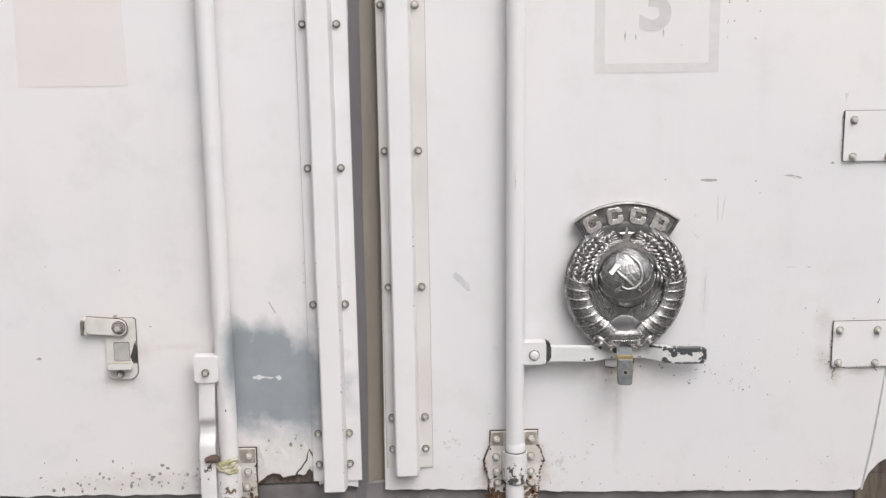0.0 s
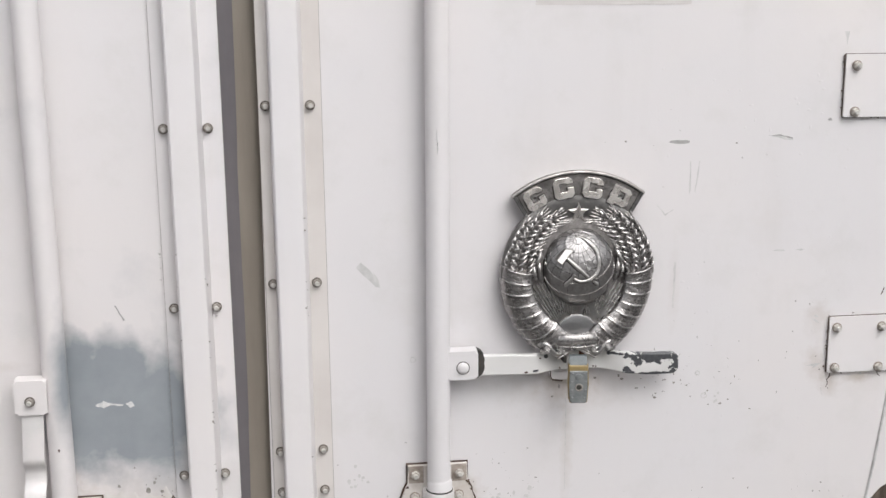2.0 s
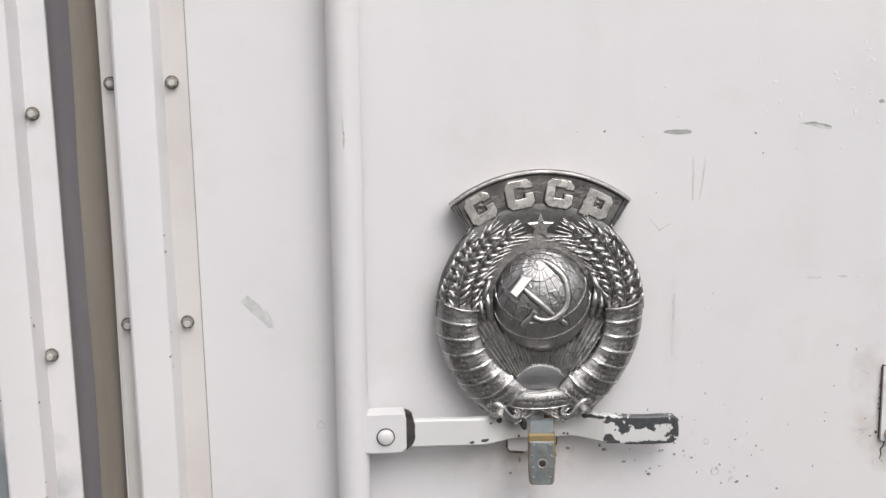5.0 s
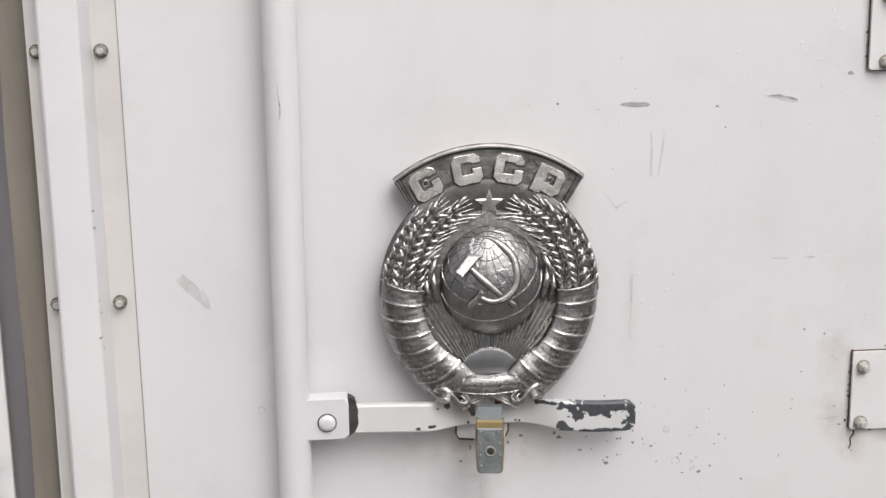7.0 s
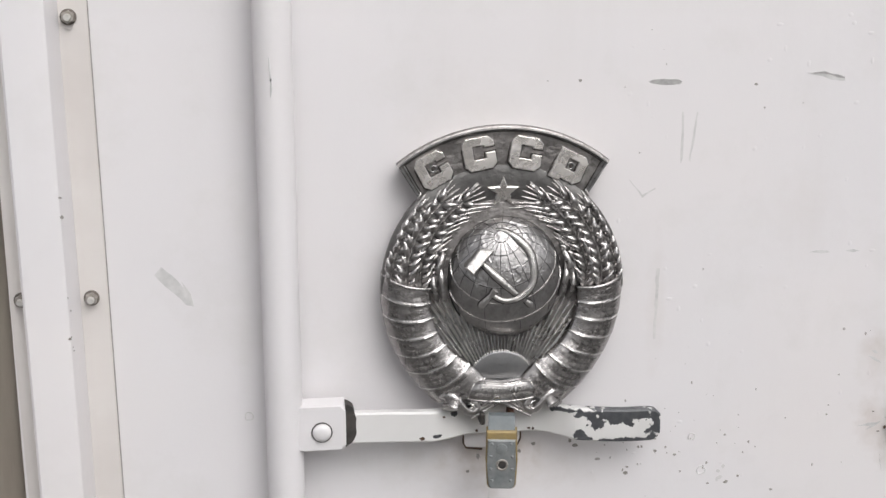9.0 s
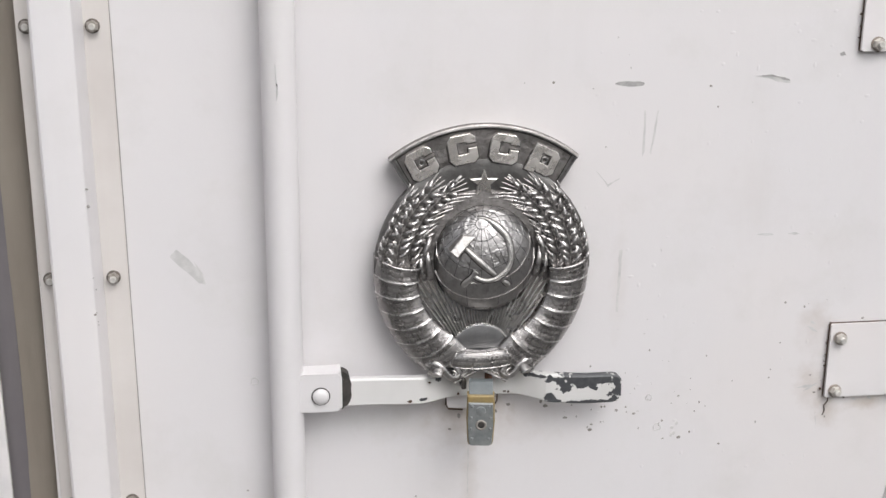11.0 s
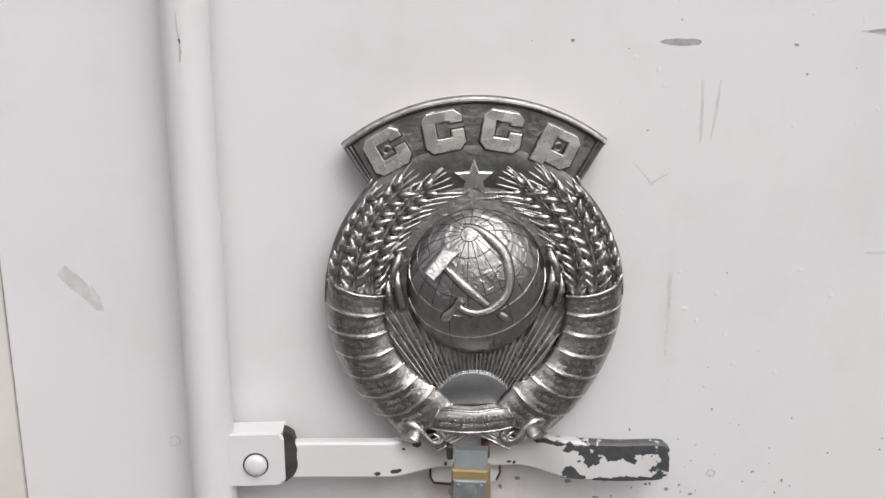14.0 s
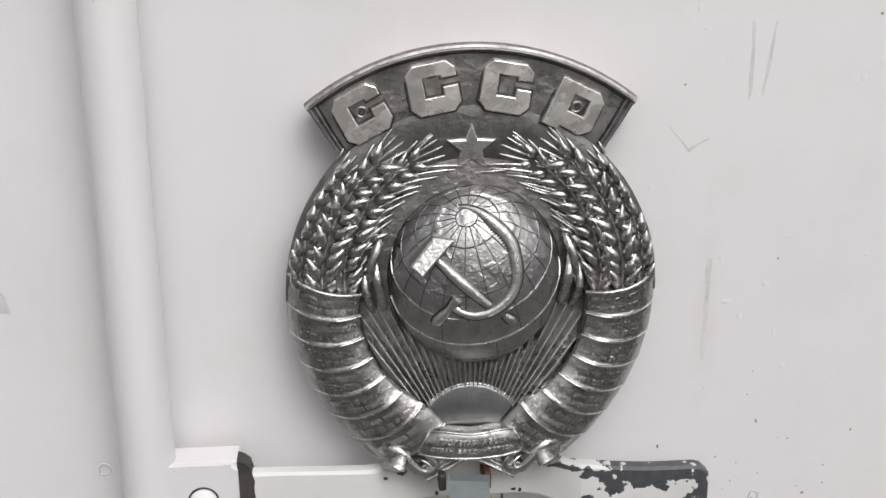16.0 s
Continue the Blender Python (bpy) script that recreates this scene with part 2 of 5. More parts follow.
M_STREAK = plain("faint_streak", (0.52, 0.51, 0.505), (0.66, 0.645, 0.635), 0.5, 0, 90)
M_CHIP = plain("bare_rusty_chip", (0.19, 0.17, 0.15), (0.40, 0.385, 0.37), 0.7, 0, 150)
M_CHALK = plain("white_scrape", (0.75, 0.74, 0.73), (0.6, 0.6, 0.6), 0.7, 0, 150)
M_GLUE = plain("yellowed_sealant", (0.36, 0.325, 0.16), (0.60, 0.57, 0.50), 0.5, 0, 70)
M_CORNER = plain("rust_browned_paint", (0.24, 0.20, 0.172), (0.42, 0.375, 0.335), 0.65, 0, 70, 0.5, 0.0008)
M_LIGHT_WALL = plain("pale_light_wall", (0.70, 0.675, 0.635), (0.80, 0.775, 0.735), 0.8, 0, 2.0, 0.4, 0.01)
M_GROUND = plain("worn_asphalt_paving", (0.10, 0.098, 0.096), (0.16, 0.157, 0.152), 0.8, 0, 3.0, 0.4, 0.01)
M_BODY = plain("white_body_panel", (0.68, 0.67, 0.66), (0.6, 0.59, 0.58), 0.5, 0, 5)
M_LOCK = plain("grey_lock_plate", (0.20, 0.215, 0.22), (0.29, 0.30, 0.30), 0.45, 0.35, 90)
M_LOCK_TOP = plain("grey_lock_shell", (0.125, 0.142, 0.15), (0.17, 0.185, 0.19), 0.5, 0.1, 60)
M_LOCK_RIM = plain("ochre_lock_shell", (0.34, 0.245, 0.10), (0.24, 0.185, 0.095), 0.5, 0.1, 90)
M_RUST_D = plain("blackened_rust", (0.055, 0.038, 0.030), (0.12, 0.075, 0.05), 0.8, 0.1, 140)
M_RUST = plain("rusted_steel", (0.16, 0.065, 0.03), (0.08, 0.05, 0.035), 0.75, 0.3, 120)
# one alloy in several tones, which stand in for its reflections and patina
M_SILVER = cast_metal("polished_cast_metal", (0.61, 0.59, 0.58), (0.25, 0.235, 0.228), 0.28, 0.8)
M_GRAIN = cast_metal("rubbed_cast_metal", (0.50, 0.482, 0.474), (0.24, 0.226, 0.22), 0.27, 0.75, 260, 0.0005, 0.0009)
M_BLADE = cast_metal("rubbed_blade_metal", (0.60, 0.585, 0.57), (0.34, 0.325, 0.31), 0.36, 0.7, 300, 0.0009, 0.0012)
M_SILVER_D = cast_metal("dark_cast_metal", (0.17, 0.167, 0.167), (0.085, 0.083, 0.083), 0.42, 0.8)
# near-black metal for patina, seams and shade painted into recesses
M_INK = cast_metal("black_patina_shade", (0.11, 0.103, 0.098), (0.055, 0.051, 0.049), 0.5, 0.8, 200, 0.0008, 0.0008)
M_PLATE = cast_metal("dark_cast_field", (0.20, 0.195, 0.19), (0.12, 0.116, 0.113), 0.42, 0.7, 200, 0.0007, 0.0008)
M_RIM = cast_metal("dull_rim_metal", (0.34, 0.335, 0.33), (0.15, 0.145, 0.14), 0.34, 0.8)
M_BAND = cast_metal("ribbon_metal", (0.40, 0.384, 0.377), (0.22, 0.208, 0.202), 0.24, 0.5, 330, 0.0005, 0.0012, 120.0)
# palest tone: the sun's rays, the motto and glints painted on edges
M_RAY = cast_metal("ray_and_glint_metal", (0.78, 0.765, 0.75), (0.50, 0.485, 0.475), 0.27, 0.6)
M_SUN = cast_metal("matt_sun_metal", (0.33, 0.33, 0.336), (0.27, 0.27, 0.27), 0.42, 0.6, 300, 0.0003, 0.0004)
M_FIELD = cast_metal("brownish_cast_field", (0.38, 0.360, 0.350), (0.185, 0.173, 0.167), 0.42, 0.8, 150, 0.0015)
M_LETTER = cast_metal("polished_letter_metal", (0.86, 0.822, 0.785), (0.68, 0.648, 0.615), 0.24, 0.35, 300, 0.0002, 0.0006)
M_GLOBE = cast_metal("globe_metal", (0.45, 0.437, 0.435), (0.26, 0.25, 0.245), 0.34, 0.7, 330, 0.0008, 0.0003)


# ---- mesh helpers ----
def mesh_of(name, bm, material, smooth=35):
    bmesh.ops.recalc_face_normals(bm, faces=bm.faces)
    me = bpy.data.meshes.new(name)
    bm.to_mesh(me)
    bm.free()
    me.materials.append(material)
    if smooth:
        me.shade_smooth()
        me.set_sharp_from_angle(angle=radians(smooth))
    return me


def part(name, bm, material, parent=None, label="", smooth=35):
    ob = new(name, mesh_of(name, bm, material, smooth))
    ob.parent = parent
    return tagged(ob, label)


def piece(name, me, parent, m):
    ob = new(name, me)
    ob.parent = parent
    ob.matrix_basis = m
    return ob


def empty_thing(name, place, label, category, group=""):
    ob = new(name)
    ob.location = place
    ob.empty_display_size = 0.05
    return tagged(ob, label, category, group)


def box(bm, x0, x1, y0, y1, z0, z1, bevel=0.0, seg=1):
    made = bmesh.ops.create_cube(bm, size=1.0)["verts"]
    for v in made:
        v.co = Vector(((x0 + x1) / 2 + v.co.x * (x1 - x0), (y0 + y1) / 2 + v.co.y * (y1 - y0), (z0 + z1) / 2 + v.co.z * (z1 - z0)))
    if bevel:
        bmesh.ops.bevel(bm, geom=list({e for v in made for e in v.link_edges}), offset=bevel, segments=seg, profile=0.5, affect="EDGES")
    return bm


def prism(bm, outline, y_front, y_back, bevel=0.0):
    """A flat outline in x and z with depth in y, its front edge rounded."""
    a = [bm.verts.new((x, y_front, z)) for x, z in outline]
    b = [bm.verts.new((x, y_back, z)) for x, z in outline]
    front = bm.faces.new(a)
    bm.faces.new(b[::-1])
    n = len(a)
    for k in range(n):
        bm.faces.new((a[k], b[k], b[(k + 1) % n], a[(k + 1) % n]))
    if bevel:
        bmesh.ops.bevel(bm, geom=list(front.edges), offset=bevel, segments=1, profile=0.5, affect="EDGES")
    return bm


def disc(bm, x, z, radius, y_front, y_back, n=20, bevel=0.0):
    return prism(bm, [(x + radius * math.cos(2 * math.pi * k / n), z + radius * math.sin(2 * math.pi * k / n)) for k in range(n)], y_front, y_back, bevel)


def rounded(x0, x1, z0, z1, r, n=5):
    """The outline of a rectangle with round corners; r may be one radius or four (from the upper right, anticlockwise)."""
    rr = r if isinstance(r, tuple) else (r,) * 4
    out = []
    for (cx, cz, sx, sz, a0), q in zip(((x1, z1, -1, -1, 0), (x0, z1, 1, -1, 90), (x0, z0, 1, 1, 180), (x1, z0, -1, 1, 270)), rr):
        if q <= 0:
            out.append((cx, cz))
            continue
        for k in range(n + 1):
            a = radians(a0 + 90 * k / n)
            out.append((cx + sx * q + q * math.cos(a), cz + sz * q + q * math.sin(a)))
    return out


def sweep(bm, path, radii, n=8, flat=1.0, axis=(0, 0, 1), caps=True):
    """A tube along a path; flat squeezes it along axis."""
    rings = []
    pts = [Vector(p) for p in path]
    for k, p in enumerate(pts):
        t = (pts[min(k + 1, len(pts) - 1)] - pts[max(k - 1, 0)]).normalized()
        up = Vector(axis) - t * t.dot(Vector(axis))
        up = up.normalized() if up.length > 1e-5 else t.orthogonal().normalized()
        side = t.cross(up)
        r = radii[k] if isinstance(radii, (list, tuple)) else radii
        rings.append([bm.verts.new(p + side * (r * math.cos(2 * math.pi * i / n)) + up * (r * flat * math.sin(2 * math.pi * i / n))) for i in range(n)])
    for a, b in zip(rings, rings[1:]):
        for i in range(n):
            bm.faces.new((a[i], a[(i + 1) % n], b[(i + 1) % n], b[i]))
    if caps:
        bm.faces.new(rings[0][::-1])
        bm.faces.new(rings[-1])
    return bm


def sheet(bm, place, nu, nv, thick=None):
    """A bent sheet: place(a, b) gives the front at a, b in 0..1; thick is the offset to its back."""
    front = [[bm.verts.new(place(i / nu, j / nv)) for j in range(nv + 1)] for i in range(nu + 1)]
    for i in range(nu):
        for j in range(nv):
            bm.faces.new((front[i][j], front[i + 1][j], front[i + 1][j + 1], front[i][j + 1]))
    if thick is not None:
        off = Vector(thick)
        rim = [(i, 0) for i in range(nu)] + [(nu, j) for j in range(nv)] + [(i, nv) for i in range(nu, 0, -1)] + [(0, j) for j in range(nv, 0, -1)]
        back = [bm.verts.new(front[i][j].co + off) for i, j in rim]
        m = len(rim)
        for k in range(m):
            (i, j), (p, q) = rim[k], rim[(k + 1) % m]
            bm.faces.new((front[i][j], back[k], back[(k + 1) % m], front[p][q]))
        bm.faces.new(back)
    return bm


def ragged(points, step_size, amount, rng):
    """A polyline with a torn look between its corners."""
    out = []
    for (x0, z0), (x1, z1) in zip(points, points[1:]):
        count = max(1, int(math.hypot(x1 - x0, z1 - z0) / step_size))
        for k in range(count):
            f = k / count
            out.append((x0 + (x1 - x0) * f + rng.uniform(-amount, amount) * (k > 0), z0 + (z1 - z0) * f + rng.uniform(-amount, amount) * (k > 0)))
    out.append(points[-1])
    return out


def flecks(spots, y, rng, size=(0.0007, 0.0024), thick=0.0004):
    """Small irregular chips lying on a door."""
    bm = bmesh.new()
    for x, z in spots:
        r = size[0] + (size[1] - size[0]) * rng.random() ** 2.2
        n = rng.randint(5, 8)
        st = rng.uniform(0.7, 1.35)
        a0 = rng.uniform(0, 6.28)
        prism(bm, [(x + r * st * rng.uniform(0.6, 1.2) * math.cos(a0 + 6.2832 * k / n), z + r / st * rng.uniform(0.6, 1.2) * math.sin(a0 + 6.2832 * k / n)) for k in range(n)], y - thick, y + 0.0005)
    return bm


def edge_flakes(parent, outline, y, count, material, name, label, reach=0.004, size=(0.0008, 0.0032), seed=5):
    """Torn flakes and specks strewn along an edge."""
    rr = random.Random(seed)
    spots = []
    for _ in range(count):
        k = rr.randrange(len(outline) - 1)
        f = rr.random()
        (x0, z0), (x1, z1) = outline[k], outline[k + 1]
        spots.append((x0 + (x1 - x0) * f + rr.gauss(0, reach), z0 + (z1 - z0) * f + rr.gauss(0, reach)))
    return tagged(part(name, flecks(spots, y, rr, size), material, parent, label, 0), kind="stuff")


def bolt_mesh(name, material, head=0.0056, seed=0):
    """Washer, hexagon nut and the thread end; the origin sits on the surface, pointing to -y."""
    bm = bmesh.new()
    disc(bm, 0, 0, head * 1.32, -0.0015, 0.001, 16)
    for f in bm.faces:
        f.material_index = 1
    prism(bm, [(head * 1.08 * math.cos(radians(60 * k + seed)), head * 1.08 * math.sin(radians(60 * k + seed))) for k in range(6)], -0.0075, -0.001, 0.0008)
    old = set(bm.faces)
    disc(bm, 0, 0, head * 0.60, -0.0115, -0.007, 12, 0.0006)
    for f in bm.faces:
        if f not in old:
            f.material_index = 2
    me = mesh_of(name, bm, material)
    me.materials.append(M_CORNER if material is not M_STEEL else M_WASHER)
    me.materials.append(M_THREAD)
    return me


BOLT_MESHES = [bolt_mesh("bolt", M_STEEL, 0.0057, a) for a in (5, 24, 47)]
BOLT_PAINTED = [bolt_mesh("painted_bolt", M_BOLT_PAINT, 0.0062, a) for a in (12, 38)]


def bolts(parent, places, y, rng, painted_share=0.0):
    for x, z in places:
        pool = BOLT_PAINTED if rng.random() < painted_share else BOLT_MESHES
        piece("bolt", rng.choice(pool), parent, pose(x, y, z, rng.uniform(-3, 3), rng.uniform(-25, 25), rng.uniform(-3, 3)))


rng = random.Random(7)

# ---- ground, closing walls and an added light-shaping wall ----
bm = bmesh.new()
bmesh.ops.create_grid(bm, x_segments=8, y_segments=8, size=400)
tagged(part("ground", bm, M_GROUND), "worn grey asphalt in front of the truck body", "ground", kind="structure")

bm = bmesh.new()
box(bm, -1.30, 1.03, 2.075, 5.2, 0.72, 2.80, 0.01)
tagged(part("wall_north", bm, M_BODY), "plain white closed truck body behind its doors", "wall", kind="structure")
bm = bmesh.new()
box(bm, -1.29, 1.02, 2.10, 5.1, 0.0, 0.715)
tagged(part("wall_base", bm, M_SILL), "dark grey base under the truck body", "wall", kind="structure")

# unseen wall, added: blocks low sky and gives the metal a pale reflection
bm = bmesh.new()
box(bm, -16.0, 16.0, -2.05, -1.8, 0.0, 1.9)
tagged(part("light_wall_south", bm, M_LIGHT_WALL), "unseen pale wall added behind the camera to shape light and reflections", "wall", kind="structure")

bm = bmesh.new()
box(bm, -1.30, 1.03, 2.012, 2.09, 0.56, 0.735, 0.004)
tagged(part("trim_sill", bm, M_SILL), "scuffed grey steel sill under the doors", "sill", kind="structure")


# ---- doors ----
def door(name, label, x0, x1, bottom, material):
    """A door leaf: thin skin with a chipped lower edge over a plywood core."""
    skin = bmesh.new()
    prism(skin, [(x1, 2.74), (x0, 2.74)] + bottom, 2.0, 2.004)
    leaf = tagged(part(name, skin, material, None, "", 20), label, "door", kind="structure")
    return leaf


edge = ragged([(-0.122, 0.722), (0.06, 0.716), (0.30, 0.703), (0.60, 0.697), (0.846, 0.690)], 0.014, 0.0022, rng)
torn = ragged([(0.846, 0.690), (0.858, 0.700), (0.868, 0.725), (0.888, 0.748), (0.93, 0.775), (1.0, 0.78)], 0.012, 0.003, rng)
door_right = door("door_2", "white painted cargo door with chips, scuffs and a torn lower corner", -0.122, 1.0, edge + torn[1:], M_DOOR_R)
edge = ragged([(-1.27, 0.735), (-0.70, 0.727), (-0.46, 0.722)], 0.014, 0.0022, rng)
torn = ragged([(-0.46, 0.722), (-0.41, 0.735), (-0.385, 0.728), (-0.362, 0.752), (-0.345, 0.762), (-0.325, 0.753), (-0.30, 0.758), (-0.283, 0.782), (-0.272, 0.812), (-0.262, 0.79), (-0.255, 0.735), (-0.176, 0.728)], 0.009, 0.0035, rng)
door_left = door("door_1", "white painted cargo door with a grey sprayed patch and flaking bottom", -1.27, -0.176, edge + torn[1:], M_DOOR_L)
torn_left = [(x, z) for x, z in torn if -0.452 < x < -0.250]

for leaf, x0, x1, z0 in ((door_right, -0.118, 0.99, 0.7235), (door_left, -1.26, -0.18, 0.7385)):
    bm = bmesh.new()
    box(bm, x0, x1, 2.008, 2.06, z0, 2.735)
    part("core_board", bm, M_WOOD, leaf, "weathered plywood core")


def astragal(leaf, xf0, xf1, xh0, xh1, z_flange, z_hat, slant, rows, name="cover_strip"):
    """The closing strip on a door's edge: a flat flange and a hollow hat profile on it, bolted on both sides."""
    fl = bmesh.new()
    sheet(fl, lambda a, b: (xf0 + (xf1 - xf0) * a + slant * (1.4 - (z_flange + (2.74 - z_flange) * b)), 1.9955, z_flange + (2.74 - z_flange) * b), 2, 12, (0, 0.0045, 0))
    strip = part(name, fl, M_FLANGE_L if xf0 < -0.2 else M_FLANGE, leaf, "flat cream flange", 20)
    w = xh1 - xh0
    prof = [(-0.001, 1.9955), (0.0, 1.972), (0.001, 1.9675), (0.0035, 1.9655), (w - 0.0045, 1.9655), (w - 0.0012, 1.9672), (w + 0.0005, 1.972), (w + 0.0055, 1.9955)]
    hat = bmesh.new()
    levels = 30
    cols = []
    for k in range(levels + 1):
        z = z_hat + (2.74 - z_hat) * k / levels
        wob = 0.0011 * noise.noise((xh0 * 30, 0.0, z * 5.0))
        cols.append([hat.verts.new((xh0 + px + slant * (1.4 - z) + wob, py + 0.0012 * noise.noise((xh0 * 9 + 4, 2.0, z * 4)), z)) for px, py in prof])
    for a, b in zip(cols, cols[1:]):
        for i in range(len(prof) - 1):
            hat.faces.new((a[i], a[i + 1], b[i + 1], b[i]))
    hat.faces.new(cols[0])
    hat.faces.new(cols[-1][::-1])
    part("hat_profile", hat, M_TRIM, strip, "bent white steel profile", 32)
    bolts(strip, rows, 1.9955, rng, 0.15)
    line = bmesh.new()
    for xe in (xf0, xf1):
        if -0.17 < xe < -0.125:
            continue
        sheet(line, lambda a, b, xe=xe: (xe - 0.0008 + 0.0016 * a + slant * (1.4 - (z_flange + (2.74 - z_flange) * b)), 1.9990, z_flange - 0.001 + (2.741 - z_flange) * b), 1, 12, (0, 0.001, 0))
    part("joint_line", line, M_CHIP, strip, "dark joint along the flange", 0)
    return strip


def nicks(leaf, x, slant, z0, z1, count, y, size):
    """Small dark nicks in the paint along a profile's edge."""
    places = [(x + slant * (1.4 - z) + rng.gauss(0, 0.0008), z) for z in [rng.uniform(z0, z1) for _ in range(count)]]
    tagged(part("edge_nicks", flecks(places, y, rng, size), M_CHIP, leaf, "dark nicks along the edge", 0), kind="stuff")


rows_l = [(x + s * (1.4 - z), z) for z in (2.455, 2.185, 1.913, 1.642, 1.3732, 1.1074, 0.845, 0.781) for x, s in ((-0.2585, -0.009), (-0.1955, -0.007))]
rows_r = [(x + s * (1.4 - z), z) for z in (2.49, 2.22, 1.947, 1.676, 1.404, 1.139, 0.8745, 0.808) for x, s in ((-0.1122, 0.011), (-0.0478, 0.013))]
astragal(door_left, -0.271, -0.175, -0.2505, -0.2085, 0.745, 0.733, 0.010, [(-0.2585 + 0.010 * (1.4 - z) if x < -0.23 else -0.1955 + 0.007 * (1.4 - z), z) for x, z in rows_l])
astragal(door_right, -0.1222, -0.0312, -0.1055, -0.0625, 0.768, 0.762, 0.008, rows_r)

nicks(door_left, -0.2090, 0.010, 0.74, 1.16, 16, 1.9662, (0.0007, 0.0022))
nicks(door_left, -0.2490, 0.010, 0.74, 1.20, 7, 1.9655, (0.0006, 0.0020))
nicks(door_right, -0.0632, 0.008, 0.77, 1.30, 10, 1.9662, (0.0006, 0.0020))
nicks(door_left, -0.2745, 0.010, 1.08, 1.25, 6, 2.0, (0.0006, 0.0018))

# rubber seals in the gap between the doors
bm = bmesh.new()
sheet(bm, lambda a, b: (-0.190 + 0.076 * a, 2.024 - 0.009 * math.sin(a * 3.14) + 0.0025 * noise.noise((a * 3, b * 14, 0)), 0.70 + 2.05 * b), 14, 60, (0, 0.02, 0))
tagged(part("door_seal", bm, M_RUBBER), "creased grey-brown rubber seal between the doors", "seal", kind="structure")
bm = bmesh.new()
sheet(bm, lambda a, b: (-0.182 + (0.0255 + 0.0018 * noise.noise((3.3, b * 9, 1.0)) + 0.003 * (1 - b)) * a, 2.0085 + 0.006 * a * a, 0.70 + 2.05 * b), 4, 50, (0, 0.008, 0))
tagged(part("seal_lip", bm, M_RUBBER_D), "dark rubber lip along the door edge", "seal", kind="structure")

# flaking filler above the torn edge of the patched door
bm = bmesh.new()
sheet(bm, lambda a, b: (-0.375 + 0.108 * a + 0.006 * math.sin(b * 7), 1.9985 + 0.0045 * max(0.0, (b - 0.40) / 0.60) ** 1.5 + 0.0030 * max(0.0, abs(2 * a - 1) - 0.85) / 0.15 - 0.0012 * max(0.0, noise.noise((a * 5, b * 4, 3.0))) * math.sin(math.pi * min(1, b * 1.2)), 0.764 + 0.012 * noise.noise((a * 9, 7.7, 0)) + (0.075 + 0.02 * noise.noise((a * 6, 1.2, 5))) * b), 44, 24, (0, 0.002, 0))
part("flaking_filler", bm, M_FLAKE, door_left, "crumbling white filler")
bm = bmesh.new()
sweep(bm, [(x, 1.9985, z - 0.0006) for x, z in torn_left], [0.0010 + 0.0009 * abs(math.sin(1.9 * k)) for k in range(len(torn_left))], 6)
part("torn_edge", bm, M_RUST_D, door_left, "dark brown torn edge of the door skin")
bm = bmesh.new()
prism(bm, ragged([(-0.378, 0.9615), (-0.366, 0.968), (-0.356, 0.964), (-0.338, 0.9615), (-0.338, 0.9595), (-0.356, 0.961), (-0.366, 0.957), (-0.378, 0.9615)], 0.004, 0.001, rng)[:-1], 1.9992, 2.0005)
prism(bm, ragged([(-0.334, 0.962), (-0.326, 0.966), (-0.321, 0.959), (-0.328, 0.955), (-0.334, 0.962)], 0.004, 0.001, rng)[:-1], 1.9992, 2.0005)
part("scrape", bm, M_CHALK, door_left, "white scrape in the grey patch")

# faded stencils
bm = bmesh.new()
for x0, x1, z0, z1 in ((0.2875, 0.3075, 1.5635, 1.80), (0.507, 0.5265, 1.5635, 1.80), (0.2875, 0.5265, 1.545, 1.5635), (0.3075, 0.507, 1.7815, 1.80)):
    box(bm, x0, x1, 1.9994, 2.0005, z0, z1)
part("stencil_border", bm, M_DECAL, door_right, "faded grey square border", 0)
bm = bmesh.new()
box(bm, 0.3077, 0.5068, 1.9997, 2.0005, 1.5637, 1.7813)
part("stencil_ground", bm, M_DECAL_L, door_right, "slightly darker square inside the border", 0)
for x, z, h in ((0.3455, 1.603, 0.022), (0.366, 1.606, 0.013), (0.4185, 1.612, 0.016)):
    scuff_bm = bmesh.new()
    prism(scuff_bm, [(x, z + h), (x + 0.0016, z + h * 0.6), (x + 0.0004, z), (x - 0.0012, z + h * 0.5)], 1.9990, 2.0002)
    part("nick", scuff_bm, M_MARK, door_right, "thin dark nick", 0)
font = bpy.data.curves.new("digit", "FONT")
font.body = "3"
font.size = 0.145
font.offset = 0.0042
font.extrude = 0.0004
font.align_x = "CENTER"
carrier = new("digit_source", font)
digit = bpy.data.meshes.new_from_object(carrier)
bpy.data.objects.remove(carrier)
digit.materials.append(M_DIGIT)
piece("stencil_digit", digit, door_right, pose(0.4035, 1.9992, 1.6285, 90, 0, 0))
bm = bmesh.new()
prism(bm, ragged([(-0.787, 1.5315), (-0.5855, 1.5315), (-0.5935, 1.80), (-0.785, 1.80), (-0.787, 1.5315)], 0.03, 0.0006, rng)[:-1], 1.9994, 2.0005)
part("sticker_ghost", bm, M_GHOST, door_left, "faint square left by a removed sticker", 0)


# scuffs, scratches and chips
def scuff(leaf, pts, material, name, label, lift=0.0):
    bm = bmesh.new()
    prism(bm, ragged(pts + pts[:1], 0.006, 0.0006, rng)[:-1], 1.99985 - lift, 2.0005)
    return part(name, bm, material, leaf, label, 0)


